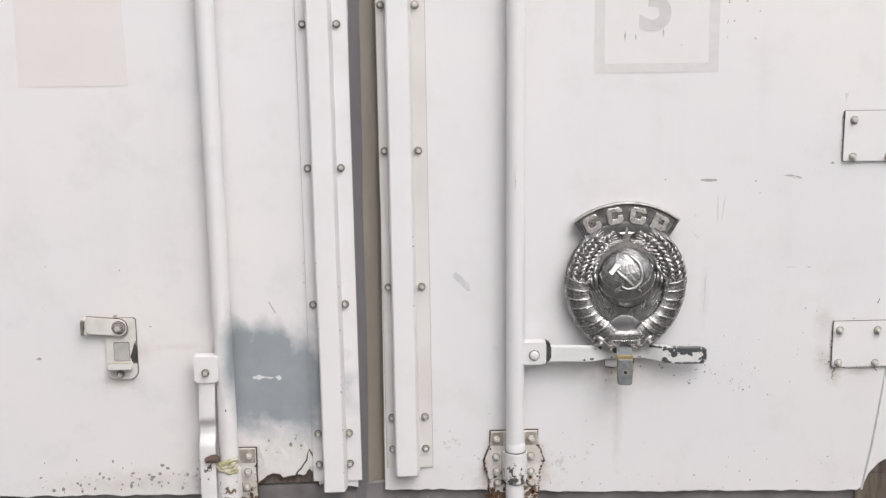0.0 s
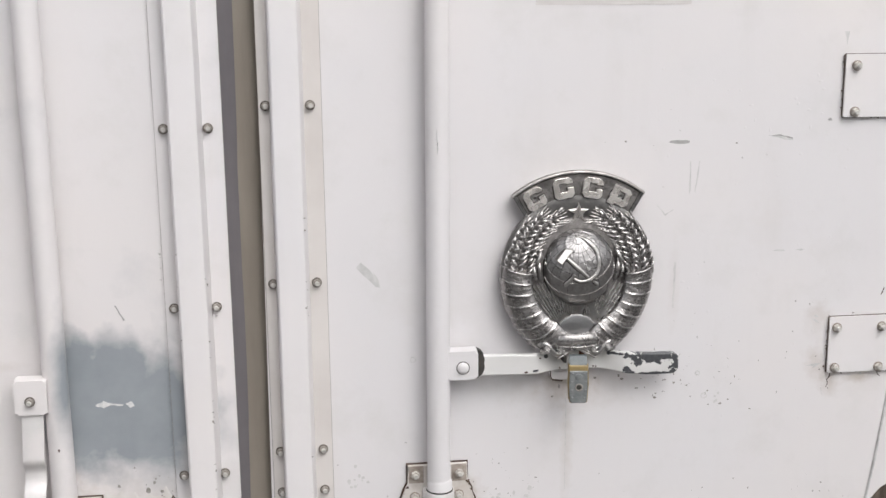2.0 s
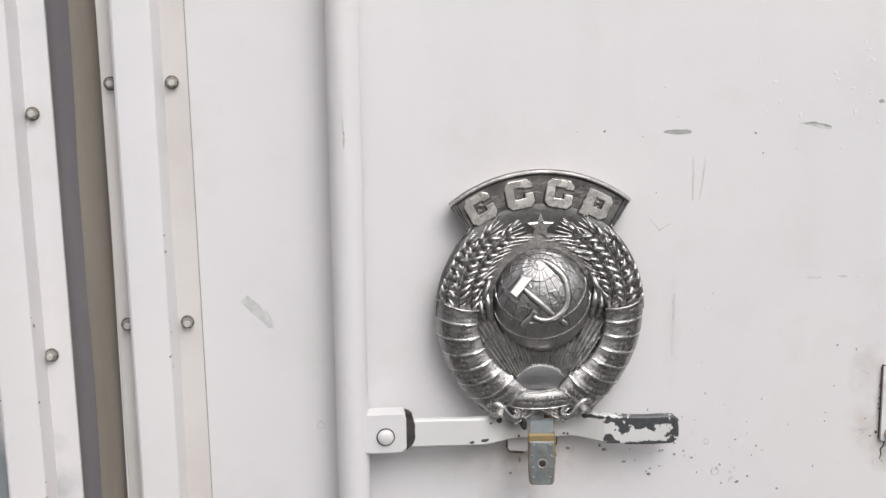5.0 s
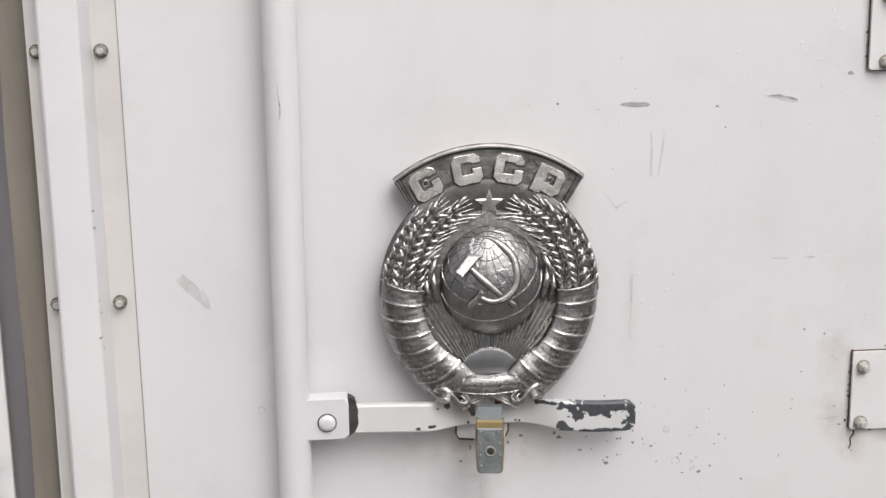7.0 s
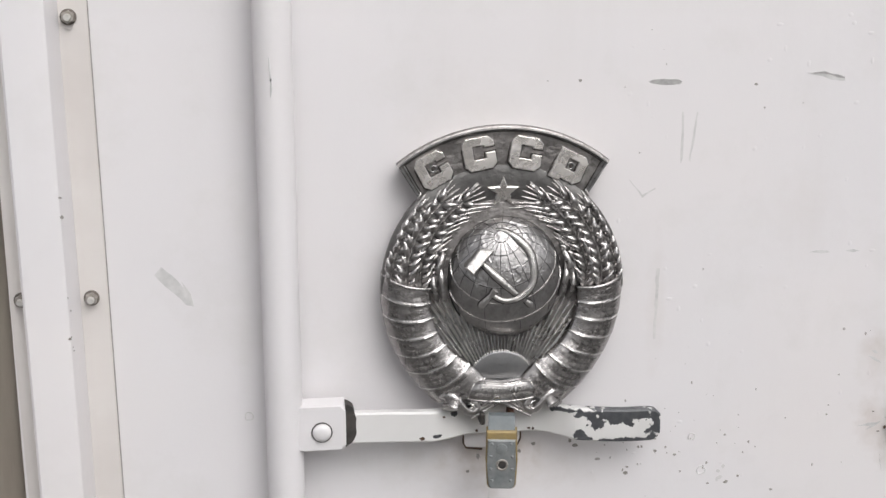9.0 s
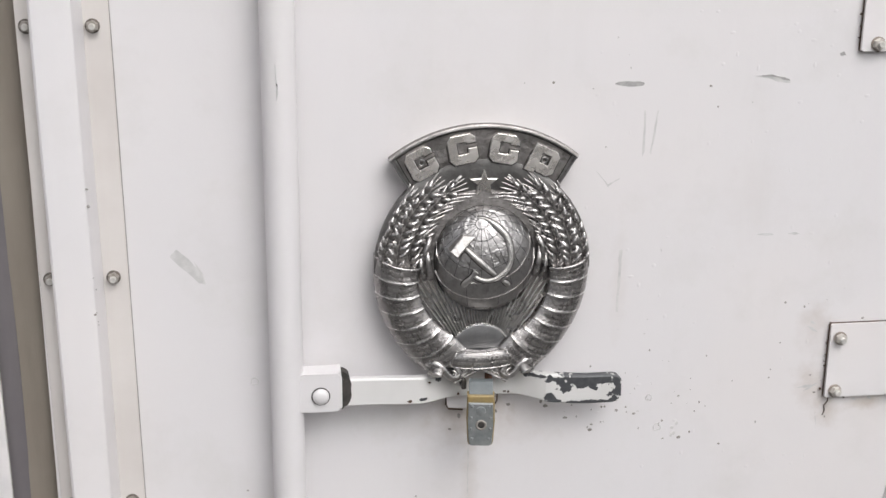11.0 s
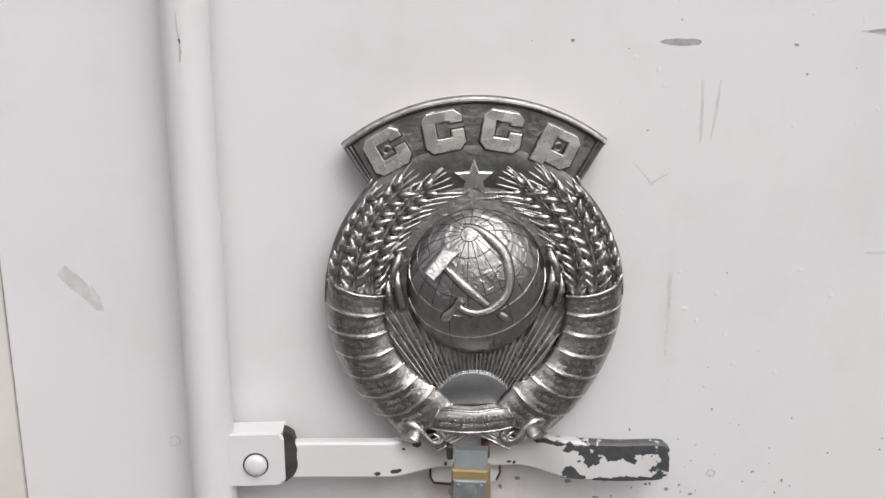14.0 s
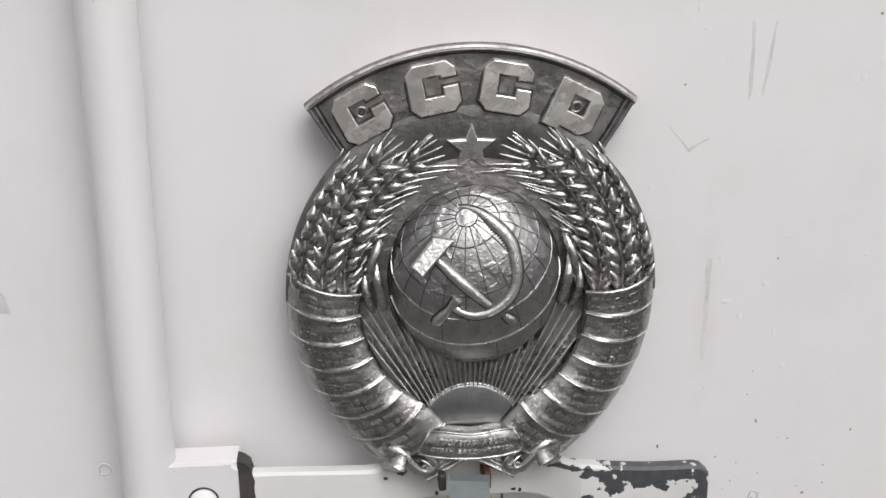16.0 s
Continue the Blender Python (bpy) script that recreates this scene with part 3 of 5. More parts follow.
scuff(door_right, [(0.4985, 1.3378), (0.503, 1.3398), (0.513, 1.3406), (0.526, 1.3402), (0.5315, 1.3388), (0.5325, 1.3370), (0.530, 1.3352), (0.521, 1.3346), (0.509, 1.3352), (0.502, 1.3364)], M_MARK, "scuff", "dark grey scuff")
scuff(door_right, [(0.660, 1.3440), (0.678, 1.3445), (0.699, 1.3395), (0.700, 1.3365), (0.686, 1.3375), (0.676, 1.3415)], M_SMEAR, "scuff", "pale grey scuff")
scuff(door_right, [(0.6585, 1.3446), (0.678, 1.3462), (0.699, 1.3405), (0.6995, 1.3388), (0.677, 1.3440)], M_MARK, "scuff", "dark upper edge of a scuff", 0.0004)
scuff(door_right, [(0.040, 1.152), (0.0488, 1.138), (0.0515, 1.126), (0.0495, 1.1255), (0.0465, 1.137)], M_STREAK, "smear", "streaked rim of the smear", 0.0004)
scuff(door_right, [(0.0145, 1.158), (0.022, 1.166), (0.036, 1.153), (0.048, 1.136), (0.0505, 1.126), (0.044, 1.127), (0.032, 1.140), (0.020, 1.152)], M_SMEAR, "smear", "pale grey smear")
scuff(door_right, [(0.5335, 1.308), (0.5355, 1.308), (0.5365, 1.262), (0.5345, 1.256)], M_STREAK, "scratch", "faint upright scratch")
scuff(door_right, [(0.5490, 1.308), (0.5505, 1.307), (0.5445, 1.258), (0.5425, 1.260)], M_STREAK, "scratch", "faint upright scratch")
scuff(door_right, [(0.482, 1.241), (0.4835, 1.2408), (0.4965, 1.2255), (0.510, 1.2325), (0.5095, 1.231), (0.4965, 1.2225)], M_STREAK, "scratch", "faint hooked scratch")
scuff(door_right, [(0.6864 + dx, 1.1614 + dz) for dx, dz in ((-0.011, 0.0), (-0.004, 0.0016), (0.008, 0.0012), (0.011, -0.0008), (0.002, -0.0018))], M_SMEAR, "scuff", "faint grey scuff")
scuff(door_right, [(0.7214 + dx, 1.1614 + dz) for dx, dz in ((-0.008, 0.0004), (0.001, 0.0018), (0.008, 0.0), (0.001, -0.0016))], M_SMEAR, "scuff", "faint grey scuff")
scuff(door_right, [(0.5135, 1.1492), (0.5175, 1.1492), (0.5159, 1.0745), (0.5134, 1.0745)], M_STREAK, "streak", "faint upright smear")
scuff(door_left, [(-0.342, 1.113), (-0.3405, 1.114), (-0.3285, 1.092), (-0.330, 1.090)], M_MARK, "scratch", "dark slanting scratch")
spots = [(rng.gauss(0.555, 0.055), rng.gauss(0.965, 0.03)) for _ in range(46)]
spots += [(x, z) for x, z in ((0.513, 1.369), (0.516, 1.355), (0.500, 1.388), (0.398, 1.340), (0.430, 1.340), (0.658, 1.315), (0.618, 1.311), (0.563, 1.147), (0.517, 1.053), (0.549, 1.046), (0.581, 1.010), (0.594, 1.077), (0.475, 1.333), (0.492, 1.268), (0.622, 0.956), (0.608, 1.334))]
spots += [(rng.gauss(0.765, 0.03), rng.uniform(0.92, 1.08)) for _ in range(22)]
spots += [(x + rng.gauss(0, 0.0015), z + rng.gauss(0, 0.0015)) for x, z in ((0.543, 1.676), (0.577, 1.677), (0.603, 1.658), (0.556, 1.640), (0.543, 1.639), (0.596, 1.608), (0.542, 1.609), (0.454, 1.597), (0.508, 1.627)) for _ in range(3)]
spots += [(rng.uniform(-0.11, 0.84), 0.70 + abs(rng.gauss(0.0, 0.04))) for _ in range(110)]
spots += [(rng.gauss(0.03, 0.04), rng.gauss(0.79, 0.05)) for _ in range(14)]
spots += [(rng.uniform(0.19, 0.30), rng.uniform(0.73, 0.86)) for _ in range(24)]
chips = part("paint_chips", flecks([(x, z) for x, z in spots if z > 0.70], 2.0, rng, (0.0004, 0.0019)), M_CHIP, door_right, "small rusty paint chips", 0)
tagged(chips, kind="stuff")
spots = [(0.3896, 0.9656), (0.4339, 0.9614), (0.4581, 0.9452), (0.4721, 0.9458), (0.4906, 0.9346), (0.5021, 0.9368), (0.4890, 0.9277), (0.5200, 0.9510), (0.5314, 0.9546), (0.5417, 0.9458), (0.5769, 0.9344), (0.5995, 0.9115), (0.5798, 0.9111), (0.3213, 0.9384), (0.3754, 0.9581), (0.3317, 0.9548), (0.4287, 0.9671), (0.4657, 0.9605), (0.5056, 0.9566)]
chips = part("paint_chips", flecks(spots, 2.0, rng, (0.0011, 0.0028)), M_CHIP, door_right, "small rusty paint chips", 0)
tagged(chips, kind="stuff")
spots = [(rng.uniform(-0.80, -0.47), 0.735 + abs(rng.gauss(0.0, 0.028))) for _ in range(90)]
spots += [(rng.uniform(-0.79, -0.50), rng.uniform(1.0, 1.2)) for _ in range(10)] + [(rng.uniform(-0.37, -0.27), rng.uniform(0.77, 0.86)) for _ in range(30)]
chips = part("paint_chips", flecks(spots, 1.9995, rng, (0.0006, 0.0046)), M_CHIP, door_left, "small rusty paint chips", 0)
tagged(chips, kind="stuff")
bm = bmesh.new()
for _ in range(210):
    x, z, r = rng.uniform(0.44, 0.80), rng.uniform(0.86, 1.45), rng.uniform(0.0012, 0.0038)
    st = rng.uniform(0.7, 1.5)
    net = [[bm.verts.new((x + r * q * st * math.cos(a), 2.0004 - h, z + r * q / st * math.sin(a))) for a in [6.2832 * k / 9 + rng.uniform(-0.2, 0.2) for k in range(9)]] for q, h in ((1.0, 0.0), (0.65, 0.00025 * r / 0.002), (0.2, 0.00036 * r / 0.002))]
    for p, q in zip(net, net[1:]):
        for k in range(9):
            bm.faces.new((p[k], p[(k + 1) % 9], q[(k + 1) % 9], q[k]))
    bm.faces.new(net[-1])
tagged(part("paint_pimples", bm, M_DOOR_R, door_right, "small bumps in the paint", 60), kind="stuff")
bm = bmesh.new()
for x, z, r in ((0.1002, 1.0095, 0.0042), (0.5714, 0.9265, 0.0045), (0.5594, 0.9650, 0.0036)):
    sweep(bm, [(x + r * (1 + 0.15 * math.sin(a * 2.3 + z * 90)) * math.cos(a / 12 * 6.2832), 1.9999, z + r * (1 + 0.15 * math.cos(a * 1.7)) * math.sin(a / 12 * 6.2832)) for a in range(12)] + [(x + r, 1.9999, z)], 0.0007, 6, caps=False)
part("paint_blister", bm, M_STREAK, door_right, "round blister in the paint")
bm = bmesh.new()
sweep(bm, [(0.892, 1.9995, 0.955), (0.884, 1.999, 0.88), (0.872, 1.9985, 0.79), (0.855, 1.9985, 0.692)], 0.0022, 6)
part("skin_crease", bm, M_SMEAR, door_right, "crease in the door skin")


scuff(door_right, [(0.7745, 1.503), (0.7830, 1.503), (0.7815, 1.494), (0.7795, 1.482), (0.7778, 1.494)], M_STREAK, "scuff", "faint keyhole-shaped mark")
scuff(door_right, [(0.755, 1.3685), (0.760, 1.3705), (0.763, 1.3665), (0.757, 1.3655)], M_MARK, "scuff", "small dark scuff")
bm = bmesh.new()
box(bm, 0.845, 0.995, 2.006, 2.05, 0.655, 0.7225)
part("corner_board", bm, M_WOOD, door_right, "brown plywood bared by the torn corner")

scuff(door_right, [(0.3424, 0.945), (0.3438, 0.945), (0.3442, 0.86), (0.3436, 0.78), (0.3428, 0.86)], M_STREAK, "streak", "thin run of dirt under the padlock")

bm = bmesh.new()
for cx, cz, count, spread in ((0.2290, 0.7690, 16, 0.009), (0.2800, 0.7810, 9, 0.006), (0.0150, 0.8150, 10, 0.010), (0.5850, 0.9250, 5, 0.008)):
    for _ in range(count):
        x, z, r = rng.gauss(cx, spread), rng.gauss(cz, spread * 0.8), rng.uniform(0.0012, 0.0040)
        prism(bm, [(x + r * rng.uniform(0.5, 1.2) * math.cos(6.2832 * k / 8), z + r * rng.uniform(0.5, 1.2) * math.sin(6.2832 * k / 8)) for k in range(8)], 1.9993 - rng.uniform(0, 0.0004), 2.0005)
tagged(part("paint_flakes", bm, M_STREAK, door_right, "clusters of grey lifted paint flakes", 0), kind="stuff")

# ---- hinges ----
def hinge(z0, z1, rows):
    th = empty_thing("hinge", (0.88, 1.998, (z0 + z1) / 2), "white painted strap hinge with rusty edges bolted to the door", "hinge", "hinges of the cargo door")
    bm = bmesh.new()
    prism(bm, rounded(-0.103, 0.11, z0 - (z0 + z1) / 2, z1 - (z0 + z1) / 2, 0.0022), -0.0045, 0.001, 0.0010)
    plate = part("plate", bm, M_TRIM, th)
    bm = bmesh.new()
    prism(bm, rounded(-0.1039, 0.11, z0 - (z0 + z1) / 2 - 0.0010, z1 - (z0 + z1) / 2 + 0.0008, 0.004), -0.0012, 0.0012)
    part("rusty_gap", bm, M_RUST_D, th, "rust line round the plate")
    loop = [(-0.104, z1 - z0), (-0.104, 0.0), (0.08, 0.0)]
    edge_flakes(th, [(x, z - (z1 - z0) / 2) for x, z in loop], -0.0010, 46, M_RUST_D, "rust_flakes", "dark specks along the plate's edge", 0.0022, (0.0006, 0.0020), int(z0 * 1000))
    for x, z in rows:
        piece("bolt", rng.choice(BOLT_PAINTED), plate, pose(x - 0.88, -0.0045, z - (z0 + z1) / 2, 0, rng.uniform(-25, 25), 0))


hinge(1.371, 1.4685, ((0.7945, 1.451), (0.7955, 1.3795), (0.866, 1.451), (0.866, 1.3795)))
def crack(leaf, pts, name="crack", label="fine dark crack in the paint", material=None, thick=0.0007):
    bm = bmesh.new()
    n = len(pts)
    sweep(bm, [(x, 1.9997, z) for x, z in pts], [thick * (0.5 + 0.7 * math.sin(math.pi * (k + 0.6) / n)) for k in range(n)], 6)
    return part(name, bm, material or M_RUST_D, leaf, label, 0)


crack(door_right, [(0.7850, 0.956), (0.7845, 0.948), (0.7805, 0.943), (0.7820, 0.936), (0.7795, 0.930)])
crack(door_right, [(0.866, 0.955), (0.868, 0.948), (0.873, 0.944)])
crack(door_right, [(0.8665, 1.020), (0.8695, 1.005), (0.872, 1.019)], thick=0.0005)
crack(door_right, [(0.8660, 0.996), (0.8695, 0.984), (0.873, 0.996)], thick=0.0005)
crack(door_right, [(0.8655, 1.083), (0.8695, 1.094)])
for x0, z0, x1, z1 in ((0.748, 1.047, 0.764, 1.038), (0.752, 1.052, 0.760, 1.049), (0.742, 0.968, 0.768, 0.970), (0.752, 0.963, 0.770, 0.973), (0.770, 0.932, 0.774, 0.915), (0.815, 0.950, 0.822, 0.949), (0.835, 0.951, 0.842, 0.949)):
    scuff(door_right, [(x0, z0), ((x0 + x1) / 2, (z0 + z1) / 2 + 0.0022), (x1, z1), ((x0 + x1) / 2, (z0 + z1) / 2 - 0.0016)], M_SMEAR, "scuff", "grey smudge beside the hinge")
hinge(0.956, 1.0495, ((0.789, 1.032), (0.789, 0.9645), (0.866, 1.031), (0.8645, 0.963)))


# ---- locking bars ----
def rod_mesh(x, z0, slant=0.0):
    bm = bmesh.new()
    pts = [(x + slant * (1.2 - z), 1.970, z) for z in [z0 + (2.72 - z0) * k / 14 for k in range(15)]]
    sweep(bm, pts, 0.018, 24)
    return bm


def guide(th, x, z0, z1, material, rows, halves, lobe, y=1.998):
    """The bearing at a bar's foot: a bolted plate with a collar round the bar; halves are its widths to either side."""
    rr = random.Random(int(abs(x) * 1000))
    sides = []
    for sgn, h in zip((-1, 1), halves):
        line = [(sgn * h, z1), (sgn * h, z1 - 0.031)]
        if lobe:
            line += ragged([(sgn * (h + 0.002), z1 - 0.034), (sgn * (h + 0.013), z1 - 0.061), (sgn * (h + 0.011), z1 - 0.070), (sgn * (h + 0.004), z1 - 0.092), (sgn * h, z0)], 0.009, 0.0017, rr)
        else:
            line += ragged([(sgn * h, z1 - 0.031), (sgn * h, z0)], 0.012, 0.0012, rr)[1:]
        sides.append([(x + a, b) for a, b in line])
    outline = sides[0] + sides[1][::-1]
    under = bmesh.new()
    prism(under, [(x + (px - x) * 1.045, (z0 + z1) / 2 + (pz - (z0 + z1) / 2) * 1.026) for px, pz in outline], y - 0.0014, y + 0.0008)
    part("rust_line", under, M_RUST_D, th, "dark rust creeping out from under the plate", 0)
    bm = bmesh.new()
    prism(bm, outline, y - 0.007, y + 0.001, 0.0012)
    plate = part("guide_plate", bm, material, th, "chipped guide plate with rusty edges")
    for line, sgn, h in zip(sides, (-1, 1), halves):
        if h < 0.02:
            continue
        tab = bmesh.new()
        a, b = sorted((x + sgn * 0.022, x + sgn * (h - 0.001)))
        prism(tab, rounded(a, b, z1 - 0.029, z1 - 0.001, 0.001), y - 0.0074, y - 0.006)
        part("rusted_corner", tab, M_CORNER, th, "rust-browned upper corner", 0)
        edge_flakes(th, line[1:], y - 0.0072, 34, M_RUST_D, "rust_flakes", "dark rust along the plate's edge", 0.0018, (0.0008, 0.0030), int(h * 1e4) + (sgn > 0))
        edge_flakes(th, [(line[-1][0] - sgn * 0.012, z0 + 0.045), (line[-1][0] - sgn * 0.006, z0)], y - 0.0073, 40, M_RUST, "rust_flakes", "brown rust at the plate's foot", 0.006, (0.001, 0.0045), int(h * 1e4) + 7 + (sgn > 0))
    bm = bmesh.new()
    sweep(bm, [(x, 1.970, z1 - 0.033), (x, 1.970, z1 - 0.035), (x, 1.970, z1 - 0.095), (x, 1.970, z1 - 0.097)], [0.0195, 0.0215, 0.0215, 0.0195], 24)
    box(bm, x - 0.024, x + 0.024, 1.972, 1.996, z1 - 0.095, z1 - 0.036, 0.003)
    part("collar", bm, M_COLLAR if x > 0 else M_COLLAR_L, th, "chipped white collar")
    for dz, name in ((0.0332, "collar_gap"), (0.0972, "collar_foot")):
        bm = bmesh.new()
        sweep(bm, [(x, 1.970, z1 - dz), (x, 1.970, z1 - dz + 0.002)], [0.0208, 0.0202], 24)
        part(name, bm, M_DARK, th, "dark gap at the collar's end")
    bm = bmesh.new()
    sweep(bm, [(x, 1.970, z1 - 0.032), (x, 1.970, z1 - 0.018), (x, 1.970, z1 - 0.015)], [0.0196, 0.0194, 0.0181], 24)
    part("sleeve", bm, M_ROD, th)
    for bx, bz in rows:
        piece("bolt", rng.choice(BOLT_PAINTED), plate, pose(bx, y - 0.007, bz, 0, rng.uniform(-25, 25), 0))


def bracket(th, x0, x1, z0, z1, px, pz, bolt_head, back=0.0):
    """The folded block that carries the handle, with its pivot."""
    bm = bmesh.new()
    prism(bm, rounded(x0, x1, z0, z1, 0.0045), 1.948, 1.9535, 0.0022)
    box(bm, x0, x1, 1.9535, 1.976, z1 - 0.005, z1, 0.001)
    box(bm, x0, x1, 1.9535, 1.976, z0, z0 + 0.005, 0.001)
    box(bm, x0 + 0.006, x1 - 0.010, 1.975, 1.980, z0 + 0.003, z1 - 0.003)
    bmesh.ops.translate(bm, vec=(0, back, 0), verts=bm.verts)
    br = part("handle_bracket", bm, M_TRIM, th)
    if bolt_head:
        piece("pivot_bolt", BOLT_MESHES[1], br, pose(px, 1.948 + back, pz))
    else:
        bm = bmesh.new()
        sweep(bm, [(px, y + back, pz) for y in (1.949, 1.9455, 1.9435, 1.9425)], [0.0092, 0.0090, 0.0072, 0.004], 20)
        part("rivet", bm, M_TRIM, br, "domed white rivet")
        bm = bmesh.new()
        disc(bm, px, pz, 0.0104, 1.9474 + back, 1.949 + back, 22)
        part("rivet_groove", bm, M_DARK, br, "dark line round the rivet")
    return br


bar_r = empty_thing("locking_bar", (0, 0, 0), "white painted locking bar with a chipped handle on the cargo door", "locking bar", "locking bars of the cargo doors")
part("rod", rod_mesh(0.1355, 0.700), M_ROD, bar_r)
bm = bmesh.new()
scr = [(0.1328, 1.9523, 1.333), (0.1336, 1.9522, 1.341), (0.1333, 1.9522, 1.350), (0.1326, 1.9523, 1.362), (0.1322, 1.9524, 1.369)]
sweep(bm, scr, [0.0004, 0.0013, 0.0009, 0.0011, 0.0003], 6)
part("rod_scratch", bm, M_SMEAR, bar_r, "grey scratch")
guide(bar_r, 0.1365, 0.690, 0.8395, M_GUIDE, ((0.1010, 0.825), (0.171, 0.825), (0.100, 0.788), (0.170, 0.788), (0.101, 0.756), (0.170, 0.755), (0.103, 0.733), (0.1715, 0.732)), (0.0468, 0.0468), True)
bracket(bar_r, 0.1458, 0.1950, 0.9868, 1.0312, 0.1715, 1.0055, False, 0.010)
bm = bmesh.new()
prism(bm, ragged([(0.1945, 1.033), (0.199, 1.031), (0.2025, 1.028), (0.2055, 1.017), (0.205, 1.001), (0.201, 0.993), (0.1945, 0.988), (0.1945, 1.033)], 0.004, 0.0006, rng)[:-1], 1.9598, 1.974)
part("bare_edge", bm, M_DARK, bar_r, "bare dark steel beside the bracket")


def handle_sheet(path, half, thick, lip):
    """A flat bar that follows a path (x, y, z) with its broad face to the front."""
    bm = bmesh.new()
    n = len(path)
    rings = []
    for k, (x, y, z) in enumerate(path):
        h = half[k]
        rings.append([bm.verts.new(c) for c in ((x, y, z + h - lip), (x, y + lip * 0.6, z + h), (x, y + thick, z + h), (x, y + thick, z - h), (x, y + lip * 0.4, z - h), (x, y, z - h + lip * 0.6))])
    for a, b in zip(rings, rings[1:]):
        for i in range(6):
            bm.faces.new((a[i], a[(i + 1) % 6], b[(i + 1) % 6], b[i]))
    bm.faces.new(rings[0])
    bm.faces.new(rings[-1][::-1])
    return bm


def eased(a, b, f):
    f = min(1.0, max(0.0, f))
    return a + (b - a) * f * f * (3 - 2 * f)


path, half = [], []
for k in range(61):
    x = 0.2015 + 0.3105 * k / 60
    y = 1.9605 + (0.017 if 0.325 <= x <= 0.388 else eased(0, 0.017, (x - 0.278) / 0.047) if x < 0.325 else eased(0.017, -0.001, (x - 0.388) / 0.040))
    z = eased(1.0068, 1.0045, (x - 0.2) / 0.1) if x < 0.35 else eased(1.0045, 0.9968, (x - 0.38) / 0.1)
    h = 0.0158 + (0.0012 if x > 0.42 else 0.0)
    if x > 0.501:
        h *= math.sqrt(max(0.0, 1 - ((x - 0.501) / 0.0112) ** 2)) * 0.42 + 0.58
    path.append((x, y, z))
    half.append(h)
part("handle", handle_sheet(path, half, 0.009, 0.0022), M_HANDLE, bar_r, "flat white handle, chipped to dark paint at its end", 14)
for x, y, z in ((0.3271, 1.9775, 0.9922), (0.3801, 1.9775, 0.9924), (0.3922, 1.9775, 0.9984), (0.3845, 1.9775, 0.9915), (0.2918, 1.9605, 1.0144), (0.2700, 1.9605, 0.9930)):
    part("handle_chip", flecks([(x, z)], y, rng, (0.0012, 0.0028)), M_RUST_D, bar_r, "dark chip in the handle's paint", 0)


bar_l = empty_thing("locking_bar", (0, 0, 0), "white painted locking bar with its handle hanging down", "locking bar", "locking bars of the cargo doors")
part("rod", rod_mesh(-0.4300, 0.700, 0.011), M_ROD_L, bar_l)
guide(bar_l, -0.4295, 0.690, 0.8185, M_GUIDE_L, ((-0.3900, 0.8045), (-0.3932, 0.7705), (-0.3955, 0.7390)), (0.018, 0.0525), False)
part("rod_pit", flecks([(-0.4268, 0.9114)], 1.9523, rng, (0.0022, 0.0026)), M_RUST_D, bar_l, "dark pit in the rod", 0)
bm = bmesh.new()
for k in range(4):
    sweep(bm, [(-0.4305 + 0.0205 * math.cos(a), 1.970 - 0.0205 * math.sin(a), 0.806 - 0.006 * k + 0.004 * math.sin(a * 2 + k)) for a in [0.3 + 2.6 * i / 12 for i in range(13)]], [0.0042 + 0.0013 * math.sin(i * 1.7 + 2.0 * k) for i in range(13)], 8)
part("sealant", bm, M_GLUE, bar_l, "yellowed lump of sealant")
bracket(bar_l, -0.4830, -0.4375, 0.9690, 1.0205, -0.4615, 0.9895, True)
bm = bmesh.new()
rings = []
for k in range(41):
    z = 0.972 - 0.285 * k / 40
    y = 1.9525 + (eased(0, 0.014, (0.895 - z) / 0.018) if z > 0.862 else eased(0.014, 0.001, (0.862 - z) / 0.022))
    xc = -0.4605 - 0.0055 * (0.972 - z) / 0.14 if z > 0.832 else -0.466
    h = 0.0152
    rings.append([bm.verts.new(c) for c in ((xc - h, y + 0.001, z), (xc - h + 0.002, y, z), (xc + h - 0.002, y, z), (xc + h, y + 0.001, z), (xc + h, y + 0.008, z), (xc - h, y + 0.008, z))])
for a, b in zip(rings, rings[1:]):
    for i in range(6):
        bm.faces.new((a[i], a[(i + 1) % 6], b[(i + 1) % 6], b[i]))
bm.faces.new(rings[0])
bm.faces.new(rings[-1])
part("handle", bm, M_HANDLE_L, bar_l, "flat white handle hanging straight down", 40)
bm = bmesh.new()
sweep(bm, [(-0.470, 1.951, 0.8115), (-0.459, 1.950, 0.815), (-0.450, 1.951, 0.815), (-0.446, 1.958, 0.812)], [0.005, 0.0075, 0.0085, 0.005], 10)
part("clip", bm, plain("brown_clip_steel", (0.075, 0.05, 0.038), (0.13, 0.09, 0.07), 0.7, 0, 90), bar_l, "dark worn spring clip")

# ---- handle keeper on the patched door ----
keeper = empty_thing("handle_keeper", (-0.628, 1.999, 1.03), "chipped white handle keeper with a turned hook, bolted on", "latch")
K = Vector((-0.628, 1.999, 1.03))
bm = bmesh.new()
outer = rounded(-0.656 - K.x, -0.5985 - K.x, 0.9675 - K.z, 1.088 - K.z, (0.006, 0.010, 0.012, 0.014))
prism(bm, outer, -0.005, 0.001, 0.001)
plate = part("plate", bm, M_LATCH, keeper)
bm = bmesh.new()
prism(bm, [(x * 1.03 + 0.0006, z * 1.015) for x, z in outer], -0.0010, 0.0008)
part("rust_line", bm, M_RUST, keeper, "rust line round the plate", 0)
bm = bmesh.new()
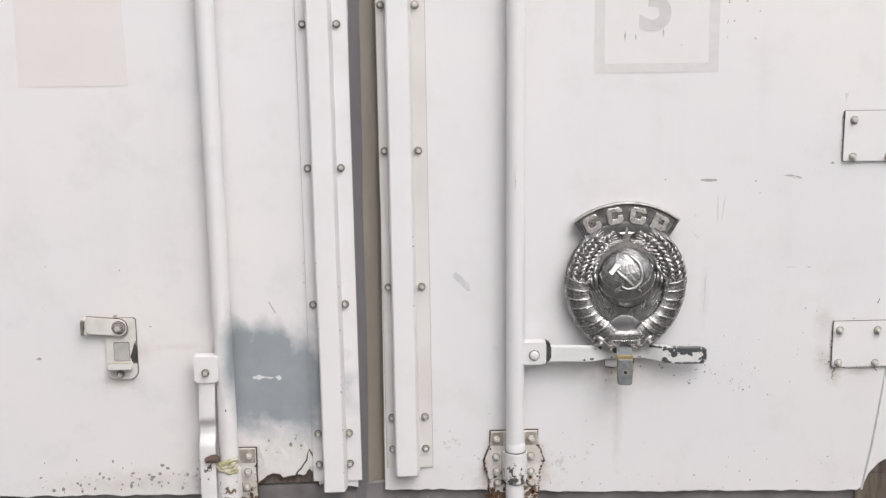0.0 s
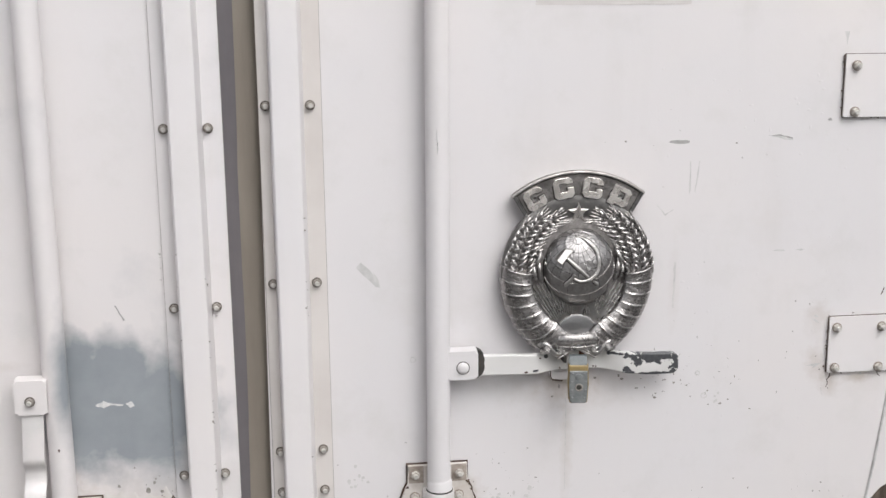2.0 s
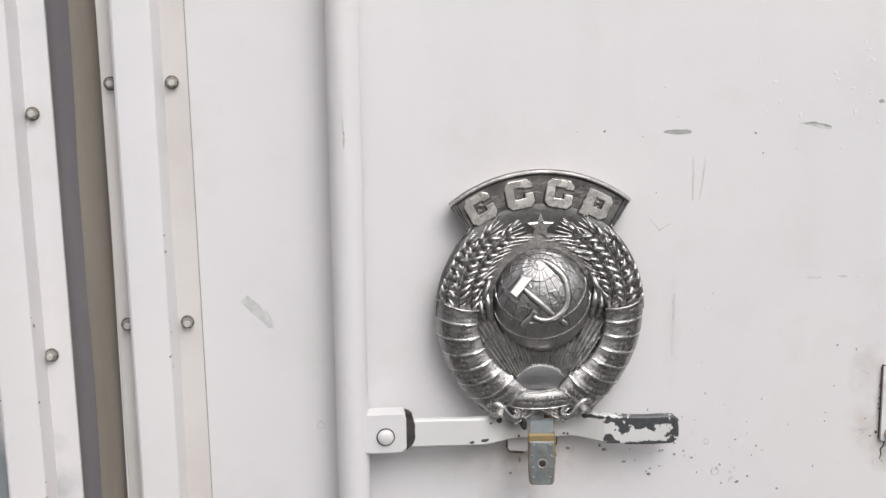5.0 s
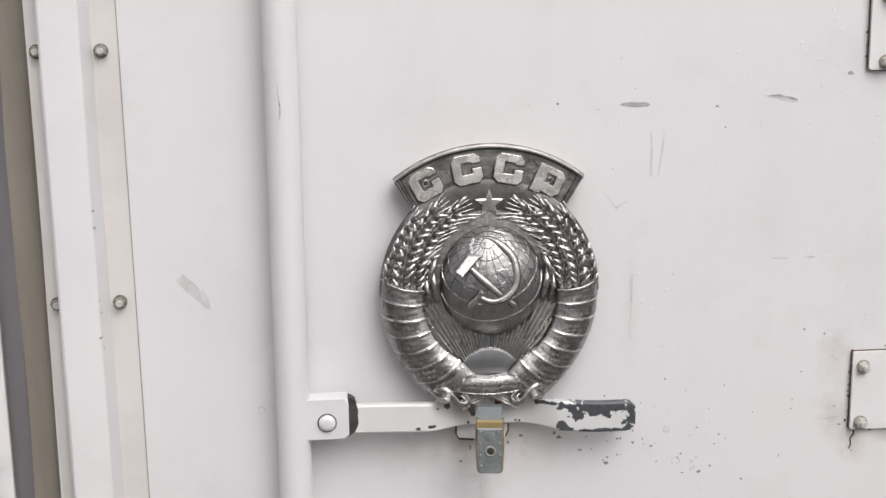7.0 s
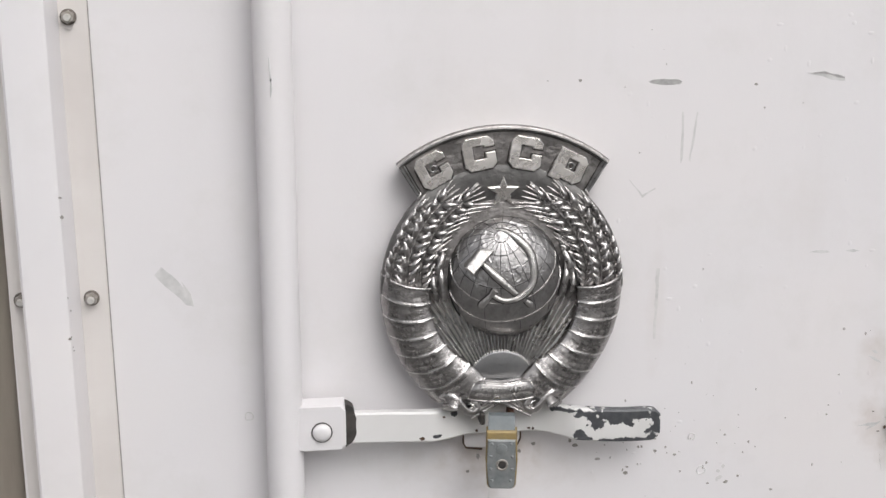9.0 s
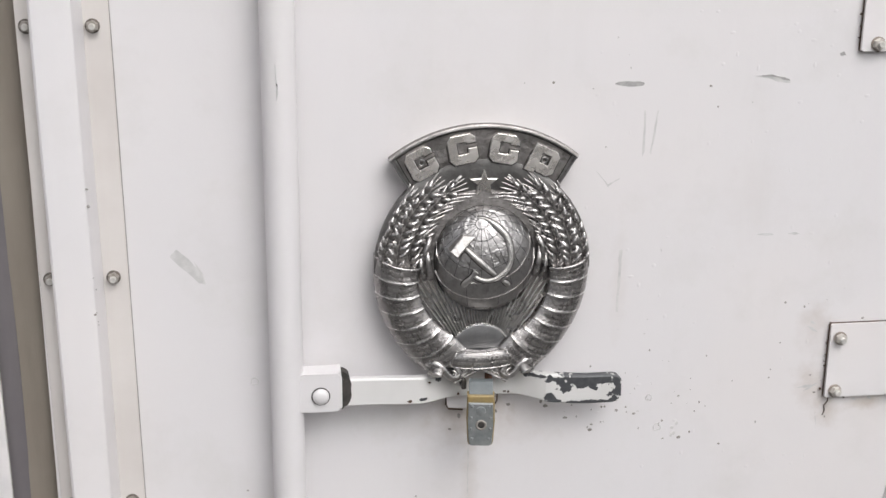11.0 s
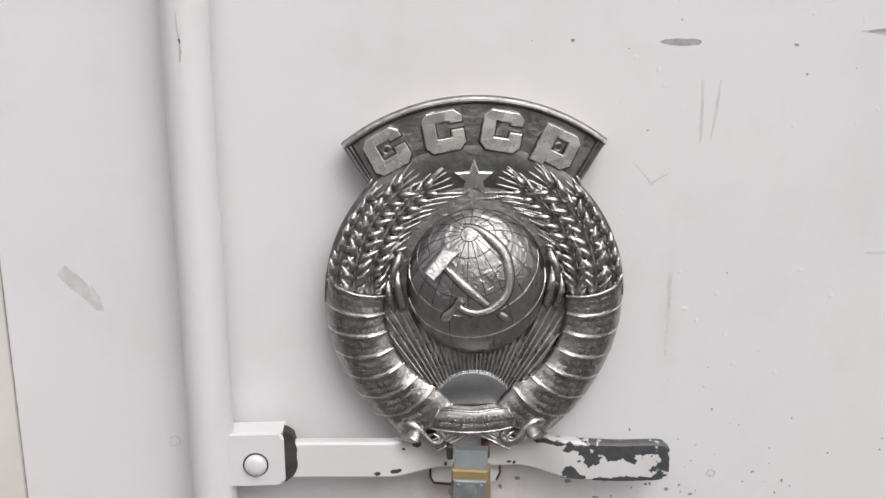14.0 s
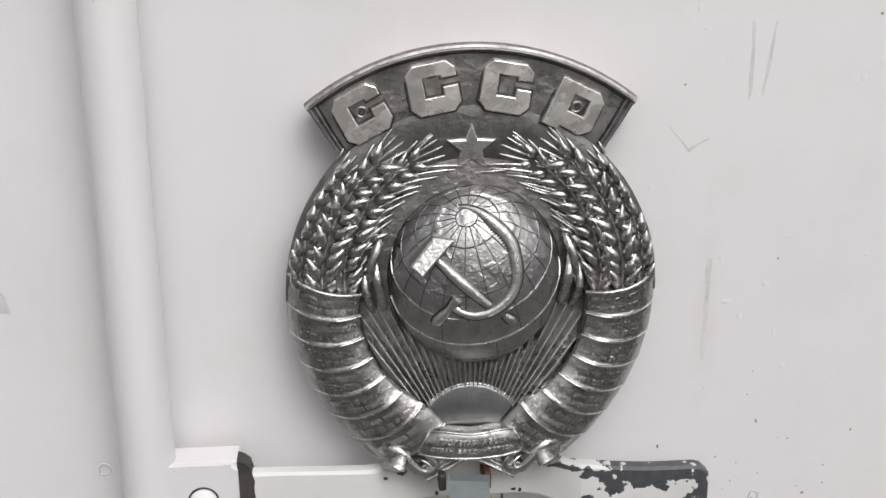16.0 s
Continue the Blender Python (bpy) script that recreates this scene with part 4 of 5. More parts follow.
prism(bm, rounded(-0.6405 - K.x, -0.612 - K.x, 1.004 - K.z, 1.040 - K.z, 0.002), -0.0056, -0.004)
part("slot", bm, plain("grey_slot_back", (0.45, 0.43, 0.41), (0.36, 0.34, 0.32), 0.6, 0, 60), plate, "recessed grey slot")
bm = bmesh.new()
box(bm, -0.651 - K.x, -0.607 - K.x, -0.024, -0.003, 0.9905 - K.z, 0.9955 - K.z, 0.0015)
box(bm, -0.651 - K.x, -0.607 - K.x, -0.026, -0.021, 0.9905 - K.z, 1.0045 - K.z, 0.0015)
part("lip", bm, M_LATCH, plate, "bent catch lip")
bm = bmesh.new()
arm = rounded(-0.690 - K.x, -0.613 - K.x, 1.0585 - K.z, 1.0905 - K.z, (0.014, 0.003, 0.004, 0.014))
prism(bm, [(x, z - 0.10 * (x + 0.02)) for x, z in arm], -0.016, -0.010, 0.0012)
sweep(bm, [(-0.6885 - K.x, -0.013, 1.094 - K.z), (-0.6935 - K.x, -0.020, 1.088 - K.z), (-0.6935 - K.x, -0.022, 1.066 - K.z), (-0.6900 - K.x, -0.019, 1.060 - K.z)], [0.003, 0.0042, 0.0042, 0.003], 8)
part("hook", bm, M_LATCH, keeper, "white turned hook with a worn tip")
bm = bmesh.new()
prism(bm, [((x + 0.025) * 1.035 - 0.025, (z - 0.0445) * 1.09 + 0.0445 - 0.10 * (x + 0.02)) for x, z in arm], -0.0112, -0.0098)
part("hook_edge", bm, M_RUST, keeper, "rusty edge of the hook", 0)
bm = bmesh.new()
box(bm, -0.0695, -0.0628, -0.0272, -0.0170, 0.031, 0.061, 0.002)
part("hook_tip", bm, M_WASHER, keeper, "worn rusty hook tip")
bm = bmesh.new()
sweep(bm, [(-0.6285 - K.x, -0.002, 1.0735 - K.z), (-0.6285 - K.x, -0.012, 1.0735 - K.z)], 0.0095, 16)
part("spacer", bm, M_LATCH, keeper)
bm = bmesh.new()
disc(bm, -0.6275 - K.x, 1.073 - K.z, 0.0135, -0.0166, -0.0155, 24)
part("pivot_washer", bm, M_WASHER, keeper, "brown grimy washer")
bm = bmesh.new()
disc(bm, -0.6285 - K.x, 1.073 - K.z, 0.0112, -0.0172, -0.0160, 24)
part("pivot_disc", bm, M_BOLT_PAINT, keeper)
bm = bmesh.new()
prism(bm, rounded(-0.6415 - K.x, -0.611 - K.x, 1.003 - K.z, 1.0412 - K.z, 0.003), -0.0052, -0.004)
part("slot_edge", bm, M_RUST, plate, "dark outline of the slot")
bm = bmesh.new()
sweep(bm, [(-0.650 - K.x, -0.0255, 1.0048 - K.z), (-0.632 - K.x, -0.0255, 1.0052 - K.z), (-0.608 - K.x, -0.0255, 1.0046 - K.z)], 0.0011, 6)
part("lip_edge", bm, M_GLUE, plate, "yellowed upper edge of the lip")
piece("bolt", bolt_mesh("pivot_bolt", M_STEEL, 0.0080, 20), plate, pose(-0.6285 - K.x, -0.0170, 1.073 - K.z))
piece("bolt", BOLT_MESHES[0], plate, pose(-0.631 - K.x, -0.005, 0.9775 - K.z))
bm = bmesh.new()
prism(bm, ragged([(-0.6035 - K.x, 1.034 - K.z), (-0.5985 - K.x, 1.044 - K.z), (-0.5975 - K.x, 0.999 - K.z), (-0.605 - K.x, 0.998 - K.z), (-0.6105 - K.x, 1.012 - K.z), (-0.6035 - K.x, 1.034 - K.z)], 0.006, 0.001, rng)[:-1], -0.0056, -0.004)
part("bare_patch", bm, M_DARK, plate, "bare dark patch")

# ---- hasp and padlock ----
hasp = empty_thing("hasp", (0.342, 1.999, 0.992), "small white hasp plate with dark outlined edges behind the padlock", "hasp")
bm = bmesh.new()
prism(bm, rounded(-0.027, 0.031, -0.022, 0.012, 0.003), -0.012, 0.001, 0.001)
part("plate", bm, M_TRIM, hasp)
bm = bmesh.new()
sweep(bm, [(-0.0275, -0.0130, 0.008), (-0.0275, -0.0130, -0.016), (-0.0245, -0.0130, -0.0215), (-0.008, -0.0130, -0.0235)], 0.0011, 6)
part("edge_wire", bm, M_RUST_D, hasp, "dark rusty edge")
bm = bmesh.new()
sweep(bm, [(0.0315, -0.0130, 0.008), (0.0315, -0.0130, -0.014), (0.0285, -0.0130, -0.0205)], 0.0009, 6)
part("edge_wire", bm, M_RUST_D, hasp, "dark rusty edge")
bm = bmesh.new()
for sx in (-0.0125, 0.0175):
    bm = bmesh.new()
    box(bm, sx - 0.0025, sx + 0.0025, -0.046, -0.002, 0.015, 0.027, 0.001)
    part("staple", bm, M_DARK if sx < 0 else M_RUST, hasp, "rusty staple")

lock = empty_thing("padlock", (0.3448, 1.932, 0.9500), "grey riveted padlock with an ochre shell, hanging from the hasp", "padlock")
lock.rotation_euler.z = radians(-9)
body = [(-0.0104, 0.0), (0.0104, 0.0), (0.0128, 0.0014), (0.0142, 0.0045), (0.0156, 0.030), (0.0150, 0.0595), (-0.0150, 0.0595), (-0.0156, 0.030), (-0.0142, 0.0045), (-0.0128, 0.0014)]
bm = bmesh.new()
prism(bm, body, -0.004, 0.010, 0.0015)
shell = part("shell", bm, M_LOCK_RIM, lock, "worn ochre shell")
bm = bmesh.new()
prism(bm, [(x * 0.90, 0.0012 + z * 0.85) for x, z in body], -0.007, -0.003, 0.0012)
face = part("face_plate", bm, M_LOCK, lock, "grey riveted face plate")
bm = bmesh.new()
sheet(bm, lambda a, b: (-0.0130 + 0.0260 * a, -0.0005 + 0.007 * b, 0.0585 + 0.0135 * b), 3, 3, (0, 0.009, 0))
part("top_block", bm, M_LOCK_TOP, lock, "smooth grey upper block")
rv = bmesh.new()
sweep(rv, [(0, 0.001, 0), (0, -0.0006, 0), (0, -0.0013, 0)], [0.0017, 0.0015, 0.0007], 10)
rivet = mesh_of("rivet", rv, M_LOCK)
for x, z in ((-0.0092, 0.048), (0.0092, 0.048), (-0.0104, 0.035), (0.0104, 0.035), (-0.0104, 0.022), (0.0104, 0.022), (-0.0092, 0.010), (0.0092, 0.010)):
    piece("rivet", rivet, face, pose(x, -0.007, z))
bm = bmesh.new()
sweep(bm, [(0, -0.006, 0.0430), (0, -0.0082, 0.0430), (0, -0.009, 0.0430)], [0.0058, 0.0052, 0.002], 16)
part("boss", bm, M_LOCK, face)
bm = bmesh.new()
sweep(bm, [(0.0006 + 0.0050 * math.cos(a / 14 * 6.2832), -0.0074, 0.0265 + 0.0050 * math.sin(a / 14 * 6.2832)) for a in range(15)], 0.0012, 7, caps=False)
part("keyhole_ring", bm, M_STEEL, face, "steel ring round the keyhole")
bm = bmesh.new()
disc(bm, 0.0006, 0.0265, 0.0045, -0.0074, -0.0066, 14)
part("keyhole", bm, M_DARK, face, "dark keyhole")

# ---- emblem ----
# built in millimetres: u to the right, v up, w out of the door; the middle of the ring is the origin
emblem = empty_thing("emblem", (0.3521, 1.991, 1.1391), "cast silvery metal emblem with globe and wheat on the door", "emblem")
TO_DOOR = Matrix(((0.001, 0, 0, 0), (0, 0, -0.001, 0), (0, 0.001, 0, 0), (0, 0, 0, 1)))
U0 = -1.0


def epart(name, bm, material, parent=None, label="", smooth=40):
    bmesh.ops.transform(bm, matrix=TO_DOOR, verts=bm.verts)
    return part(name, bm, material, parent or emblem, label, smooth)


def shrunk(outline, d):
    """An anticlockwise outline moved inwards by d, its corners mitred."""
    out = []
    n = len(outline)
    for k in range(n):
        p, c, q = (Vector(outline[(k + o) % n]) for o in (-1, 0, 1))
        a, b = (c - p).normalized(), (q - c).normalized()
        na, nb = Vector((-a.y, a.x)), Vector((-b.y, b.x))
        m = na + nb
        m = m / max(0.35, m.dot(na)) if m.length > 1e-4 else na
        out.append((c.x + m.x * d, c.y + m.y * d))
    return out


def slab(bm, outline, steps, hole=None):
    """An outline raised in steps of (inset, height), closed on top; a hole keeps its walls upright."""
    loops = [[bm.verts.new((u, v, w)) for u, v in shrunk(outline, d)] for d, w in steps]
    n = len(outline)
    for a, b in zip(loops, loops[1:]):
        for k in range(n):
            bm.faces.new((a[k], a[(k + 1) % n], b[(k + 1) % n], b[k]))
    rims = [loops[-1]]
    if hole:
        inner = [[bm.verts.new((u, v, w)) for u, v in shrunk(hole, d)] for d, w in steps]
        for a, b in zip(inner, inner[1:]):
            for k in range(len(hole)):
                bm.faces.new((a[k], b[k], b[(k + 1) % len(hole)], a[(k + 1) % len(hole)]))
        rims.append(inner[-1])
    edges = [bm.edges.get((q[k], q[(k + 1) % len(q)])) for q in rims for k in range(len(q))]
    made = bmesh.ops.triangle_fill(bm, edges=edges, use_beauty=True)["geom"]
    if hole:
        lost = [f for f in made if isinstance(f, bmesh.types.BMFace) and all(v in rims[1] for v in f.verts)]
        bmesh.ops.delete(bm, geom=lost, context="FACES_ONLY")
    return bm


def smooth_run(points, fine=4):
    """A gliding curve through a few points of any width."""
    pts = [np.array(p, float) for p in points]
    out = []
    for k in range(len(pts) - 1):
        p0, p1, p2, p3 = (pts[min(max(k + o, 0), len(pts) - 1)] for o in (-1, 0, 1, 2))
        for i in range(fine):
            t = i / fine
            out.append(0.5 * (2 * p1 + (p2 - p0) * t + (2 * p0 - 5 * p1 + 4 * p2 - p3) * t * t + (3 * p1 - p0 - 3 * p2 + p3) * t ** 3))
    return out + [pts[-1]]


def strand(bm, points, n=8, flat=1.0, fine=4):
    """A tapering bar through points (u, v, w, radius)."""
    run = smooth_run(points, fine)
    return sweep(bm, [tuple(p[:3]) for p in run], [max(0.12, float(p[3])) for p in run], n, flat)


def r_in(low):
    """Inner radius of the ring at an angle (degrees) below the horizontal."""
    return 72.3 + 0.075 * max(-8.0, low) + 10.5 * (max(0.0, low - 62.0) / 17.0) ** 1.7


def r_out(low):
    """Outer radius: it widens towards the banner and where the arms meet below."""
    return 119.6 + (11.0 * (low / 59.0) ** 2.4 if low > 0 else 4.5 * (min(48.0, -low) / 48.0) ** 1.5)


def ring_w(s):
    """Height across the ring, s from its outer to its inner edge: steep outside, highest near the inner edge."""
    if s < 0.68:
        return 18.0 + 19.0 * (1.0 - (1.0 - s / 0.68) ** 2.2) ** 0.62
    return 37.0 - 5.0 * ((s - 0.68) / 0.32) ** 2


# back plate
bm = bmesh.new()
slab(bm, [(U0 + (r_out(-a if a < 90 else a - 180) - 7.0) * math.cos(radians(a)), (r_out(-a if a < 90 else a - 180) - 7.0) * math.sin(radians(a))) for a in range(-58, 239, 4)], ((2.0, -9), (0, 12.8), (4.0, 14.4), (26.0, 18.8)))
epart("back_plate", bm, M_FIELD, None, "rough patinated back plate")

# banner
BU, BV = -0.6, -4.4


def on_arc(r, deg, w):
    return (BU + r * math.sin(radians(deg)), BV + r * math.cos(radians(deg)), w)


SECTION = ((161.0, -9.0), (163.5, 2.0), (166.6, 10.0), (167.4, 15.0), (166.2, 18.2), (163.6, 19.6), (162.6, 19.0), (161.9, 17.6), (160.8, 17.3), (150.0, 17.0), (140.0, 16.8), (130.0, 16.5), (117.0, 14.2), (117.0, -9.0))
bm = bmesh.new()
cols = []
for k in range(57):
    f = k / 56
    row = []
    for r, w in SECTION:
        half = 38.2 + 2.0 * (167.4 - r) / 39.0 - (1.6 if w < 0 else 0.6 if w < 5 else 0.0)
        row.append(bm.verts.new(on_arc(r, half * (2 * f - 1), w + (0.45 * noise.noise((r * 0.11, half * (2 * f - 1) * 0.42, 3.0)) if 118 < r < 158 else 0.0))))
    cols.append(row)
for a, b in zip(cols, cols[1:]):
    for i in range(len(SECTION) - 1):
        bm.faces.new((a[i], b[i], b[i + 1], a[i + 1]))
bm.faces.new(cols[0])
bm.faces.new(cols[-1][::-1])
banner = epart("banner", bm, M_FIELD, None, "rough brownish banner field", 30)
bm = bmesh.new()
sweep(bm, [on_arc(163.4, -37.6 + 75.2 * k / 48, 19.3) for k in range(49)], 1.3, 10)
epart("rim", bm, M_PLATE, banner, "raised dull rim")
bm = bmesh.new()
sweep(bm, [on_arc(161.3, -36.6 + 73.2 * k / 48, 17.7) for k in range(49)], 0.75, 6)
epart("rim_groove", bm, M_INK, banner, "dark line inside the rim", 60)
for side in (-1, 1):
    for inset, rad in ((0.55, 1.25), (1.75, 1.0)):
        bm = bmesh.new()
        sweep(bm, [on_arc(r, side * (38.2 + 2.0 * (167.4 - r) / 39.0 - inset), 18.0 - 0.02 * (163 - r)) for r in (163.5, 155, 145, 136, 128)], rad, 8)
        epart("side_rim", bm, M_RIM, banner, "", 60)
    bm = bmesh.new()
    sweep(bm, [on_arc(r, side * (38.2 + 2.0 * (167.4 - r) / 39.0 - 2.45), 17.3) for r in (161.5, 150, 140, 129)], 0.6, 6)
    epart("rim_groove", bm, M_INK, banner, "dark line inside the rim", 60)


def letter(kind, u, v, turn, label):
    """A block letter with cut corners and hooked arms, standing proud of the banner."""
    h, c = 15.7, 5.0
    if kind == "C":
        outline = [(h - c, h), (-h + c, h), (-h, h - c), (-h, -h + c), (-h + c, -h), (h - c, -h), (h, -h + c), (h, 0.1), (6.2, 0.1), (5.8, -5.1), (-5.5, -5.1), (-5.5, 7.3), (5.6, 7.3), (6.0, 5.4), (h, 5.4), (h, h - c)]
        hole = None
    else:
        outline = [(h - c, h), (-h, h), (-h, -h), (-4.6, -h), (-4.2, -12.6), (h - 6.5, -13.4), (h - 0.3, -8.0), (h, h - c)]
        hole = [(-3.8, -2.0), (-3.8, 8.4), (6.6, 8.4), (6.6, -2.0)]
    bm = bmesh.new()
    slab(bm, outline, ((-0.2, 15.5), (0.0, 20.0), (0.25, 20.7), (0.7, 21.0)), hole)
    # the halo paints groove shade, with patina, round the letter's foot
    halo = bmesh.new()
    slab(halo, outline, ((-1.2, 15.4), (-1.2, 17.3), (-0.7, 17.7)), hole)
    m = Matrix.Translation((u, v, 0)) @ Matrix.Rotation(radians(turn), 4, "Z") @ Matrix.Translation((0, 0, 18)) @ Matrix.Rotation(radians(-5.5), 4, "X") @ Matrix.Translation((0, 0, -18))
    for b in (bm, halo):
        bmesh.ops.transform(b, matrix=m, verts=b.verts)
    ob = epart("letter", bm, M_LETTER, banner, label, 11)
    epart("letter_shade_patina", halo, M_INK, ob, "dark outline of patina and painted groove shade round the letter", 0)


letter("C", -68.7, 120.6, 28.5, "polished letter C")
letter("C", -25.0, 135.2, 10.6, "polished letter C")
letter("C", 20.4, 135.0, -10.2, "polished letter C")
letter("P", 62.8, 120.2, -26.5, "polished letter P")
for cu, cv in ((-69.0, 121.6), (64.4, 121.6)):
    bm = bmesh.new()
    sweep(bm, [(cu + 3.1 * math.cos(radians(20 * k)), cv + 3.1 * math.sin(radians(20 * k)), 18.0) for k in range(19)], 1.25, 8, caps=False)
    screw = epart("screw", bm, M_RIM, banner, "mounting screw", 60)
    bm = bmesh.new()
    slab(bm, [(cu + 2.6 * math.cos(radians(24 * k)), cv + 2.6 * math.sin(radians(24 * k))) for k in range(15)], ((0, 15.5), (0, 18.0), (0.3, 18.2)))
    epart("screw_socket", bm, M_DARK, screw, "dark screw socket")

# star
SU, SVT = -1.5, 98.4
star_line = [((16.3 if k % 2 == 0 else 7.2) * math.cos(radians(90 + 36 * k)), (16.3 if k % 2 == 0 else 7.2) * math.sin(radians(90 + 36 * k))) for k in range(10)]
bm = bmesh.new()
loops = [[bm.verts.new((SU + u * q, SVT + v * q, w)) for u, v in star_line] for q, w in ((1.04, 13.0), (1.0, 20.3), (0.94, 21.5), (0.80, 21.95))]
tip = bm.verts.new((SU, SVT, 22.05))
for k in range(10):
    for a, b in zip(loops, loops[1:]):
        bm.faces.new((a[k], a[(k + 1) % 10], b[(k + 1) % 10], b[k]))
    bm.faces.new((loops[-1][k], loops[-1][(k + 1) % 10], tip))
epart("star", bm, M_LETTER, None, "five-pointed star", 12)
# larger dark star underneath: contact shade and patina put into the colour
bm = bmesh.new()
slab(bm, [(SU + u * 1.11, SVT + v * 1.11) for u, v in star_line], ((0, 12.0), (0, 16.2), (0.8, 16.9)))
epart("star_shade_patina", bm, M_INK, None, "dark outline of patina and painted shade round the star", 0)

# the ring's two arms, wrapped in ribbon
BANDS = 7
for side in (-1, 1):
    for k in range(BANDS):
        def place(a, b, k=k, side=side):
            q = k + b
            low = -8.7 + 9.9 * q + a * (3.7 + 1.75 * q) + 2.6 * a * (q / 7.0) ** 6 + 1.4 * side + 1.6 * math.sin(math.pi * a)
            r = r_out(low) + (r_in(low) - r_out(low)) * a
            rise = 2.1 * b ** 1.4 - 0.5 + 0.7 * math.exp(-((b - 0.95) / 0.05) ** 2)
            w = ring_w(a) + rise * (0.35 + 0.65 * math.sin(math.pi * min(1.0, a * 0.8))) - 1.5 * a * (q / 7.0) ** 6 + 0.35 * noise.noise((a * 4, q * 3.0, side * 5.0))
            t = radians(low)
            return (U0 + side * r * math.cos(t), -r * math.sin(t), w)
        bm = bmesh.new()
        sheet(bm, place, 26, 20, (0, 0, -13.0))
        band = epart("ribbon_band", bm, M_BAND, None, "", 60)
        # paler strand puts the edge's glint into the colour
        bm = bmesh.new()
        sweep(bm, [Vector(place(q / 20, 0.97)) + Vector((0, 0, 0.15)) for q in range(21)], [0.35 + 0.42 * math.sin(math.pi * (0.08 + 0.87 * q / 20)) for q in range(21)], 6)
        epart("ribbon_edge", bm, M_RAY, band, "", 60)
        if k == 0:
            bm = bmesh.new()
            sweep(bm, [Vector(place(q / 20, 0.0)) + Vector((0, 0, 1.2)) for q in range(21)], [0.8 + 0.6 * math.sin(math.pi * (0.1 + 0.8 * q / 20)) for q in range(21)], 8)
            epart("ribbon_rim", bm, M_SILVER, band, "rolled upper edge of the ribbon", 60)
        bm = bmesh.new()
        sweep(bm, [Vector(place(q / 20, 0.0)) + Vector((0, 0, 0.2)) for q in range(21)], 0.5, 6)
        epart("ribbon_seam", bm, M_INK, band, "dark seam", 60)
        # worn raised lettering, too small to read
        bm = bmesh.new()
        rr = random.Random(31 * k + side)
        for line in (0.36, 0.68):
            s = 0.16 + 0.12 * rr.random()
            while s < 0.93:
                ds = rr.uniform(0.016, 0.030)
                p, q = Vector(place(s, line - 0.10 * rr.uniform(0.5, 1.0))), Vector(place(s, line + 0.10 * rr.uniform(0.5, 1.0)))
                e = Vector(place(min(1.0, s + ds * rr.uniform(0.3, 0.55)), line - 0.08)) - p
                up = Vector((0, 0, rr.uniform(0.5, 1.0)))
                vs = [bm.verts.new(c) for c in (p - up, q - up, q + e - up, p + e - up, p + up, q + up, q + e + up, p + e + up)]
                for f in ((4, 5, 6, 7), (0, 1, 5, 4), (1, 2, 6, 5), (2, 3, 7, 6), (3, 0, 4, 7)):
                    bm.faces.new([vs[i] for i in f])
                if rr.random() < 0.5:
                    b2 = line + rr.choice((-0.07, 0.0, 0.07))
                    p, q = Vector(place(s, b2 - 0.022)), Vector(place(s, b2 + 0.022))
                    e = Vector(place(min(1.0, s + ds * 0.9), b2 - 0.022)) - p
                    vs = [bm.verts.new(c) for c in (p - up, q - up, q + e - up, p + e - up, p + up, q + up, q + e + up, p + e + up)]
                    for f in ((4, 5, 6, 7), (0, 1, 5, 4), (1, 2, 6, 5), (2, 3, 7, 6), (3, 0, 4, 7)):
                        bm.faces.new([vs[i] for i in f])
                s += ds + (0.035 if rr.random() < 0.14 else 0.0)
        epart("worn_lettering", bm, M_SILVER, band, "", 0)

# wheat: a rounded bed, then ears of single grains with awns
def grain_mesh(name, bend, fat):
    gb = bmesh.new()
    prof = ((0.0, 0.5), (0.10, 2.0), (0.26, 3.2), (0.42, 3.5), (0.60, 2.9), (0.78, 1.9), (0.92, 1.0), (1.0, 0.35))
    sweep(gb, [(bend * math.sin(2.6 * f), 14.5 * f, 0.2 + 2.3 * math.sin(2.2 * f)) for f, r in prof], [r * fat for f, r in prof], 12, 0.95, (0, 0, 1))
    bmesh.ops.transform(gb, matrix=TO_DOOR, verts=gb.verts)
    return mesh_of(name, gb, M_GRAIN, 60)


GRAINS = {lean: [grain_mesh("grain", lean * b, f) for b, f in ((1.0, 1.0), (1.6, 0.92), (0.5, 1.06))] for lean in (-1, 1)}


def bed_in(deg):
    return 66.0 + 15.0 * min(1.0, max(0.0, (deg + 6.0) / 74.0))


def bed_w(r, deg):
    """Height of the wheat's rounded bed at a radius and an angle above the horizontal."""
    b = min(1.0, max(0.0, (deg + 6.0) / 74.0))
    s = min(1.0, max(0.0, (r_out(-max(deg, 0.0)) - r) / (r_out(-max(deg, 0.0)) - bed_in(deg))))
    return 16.0 + 15.5 * min(1.0, 0.72 + 0.025 * max(0.0, deg - 3.0)) * (1.0 - 0.78 * b ** 1.3) * max(0.0, math.sin(math.pi * min(1.0, 0.10 + 0.84 * s ** 0.85))) ** 0.55


def field(u, v):
    """Height of the field under a point."""
    r, deg = math.hypot(u, v), math.degrees(math.atan2(v, u))
    return max(bed_w(r, deg), 19.8) if r > bed_in(deg) else 19.8


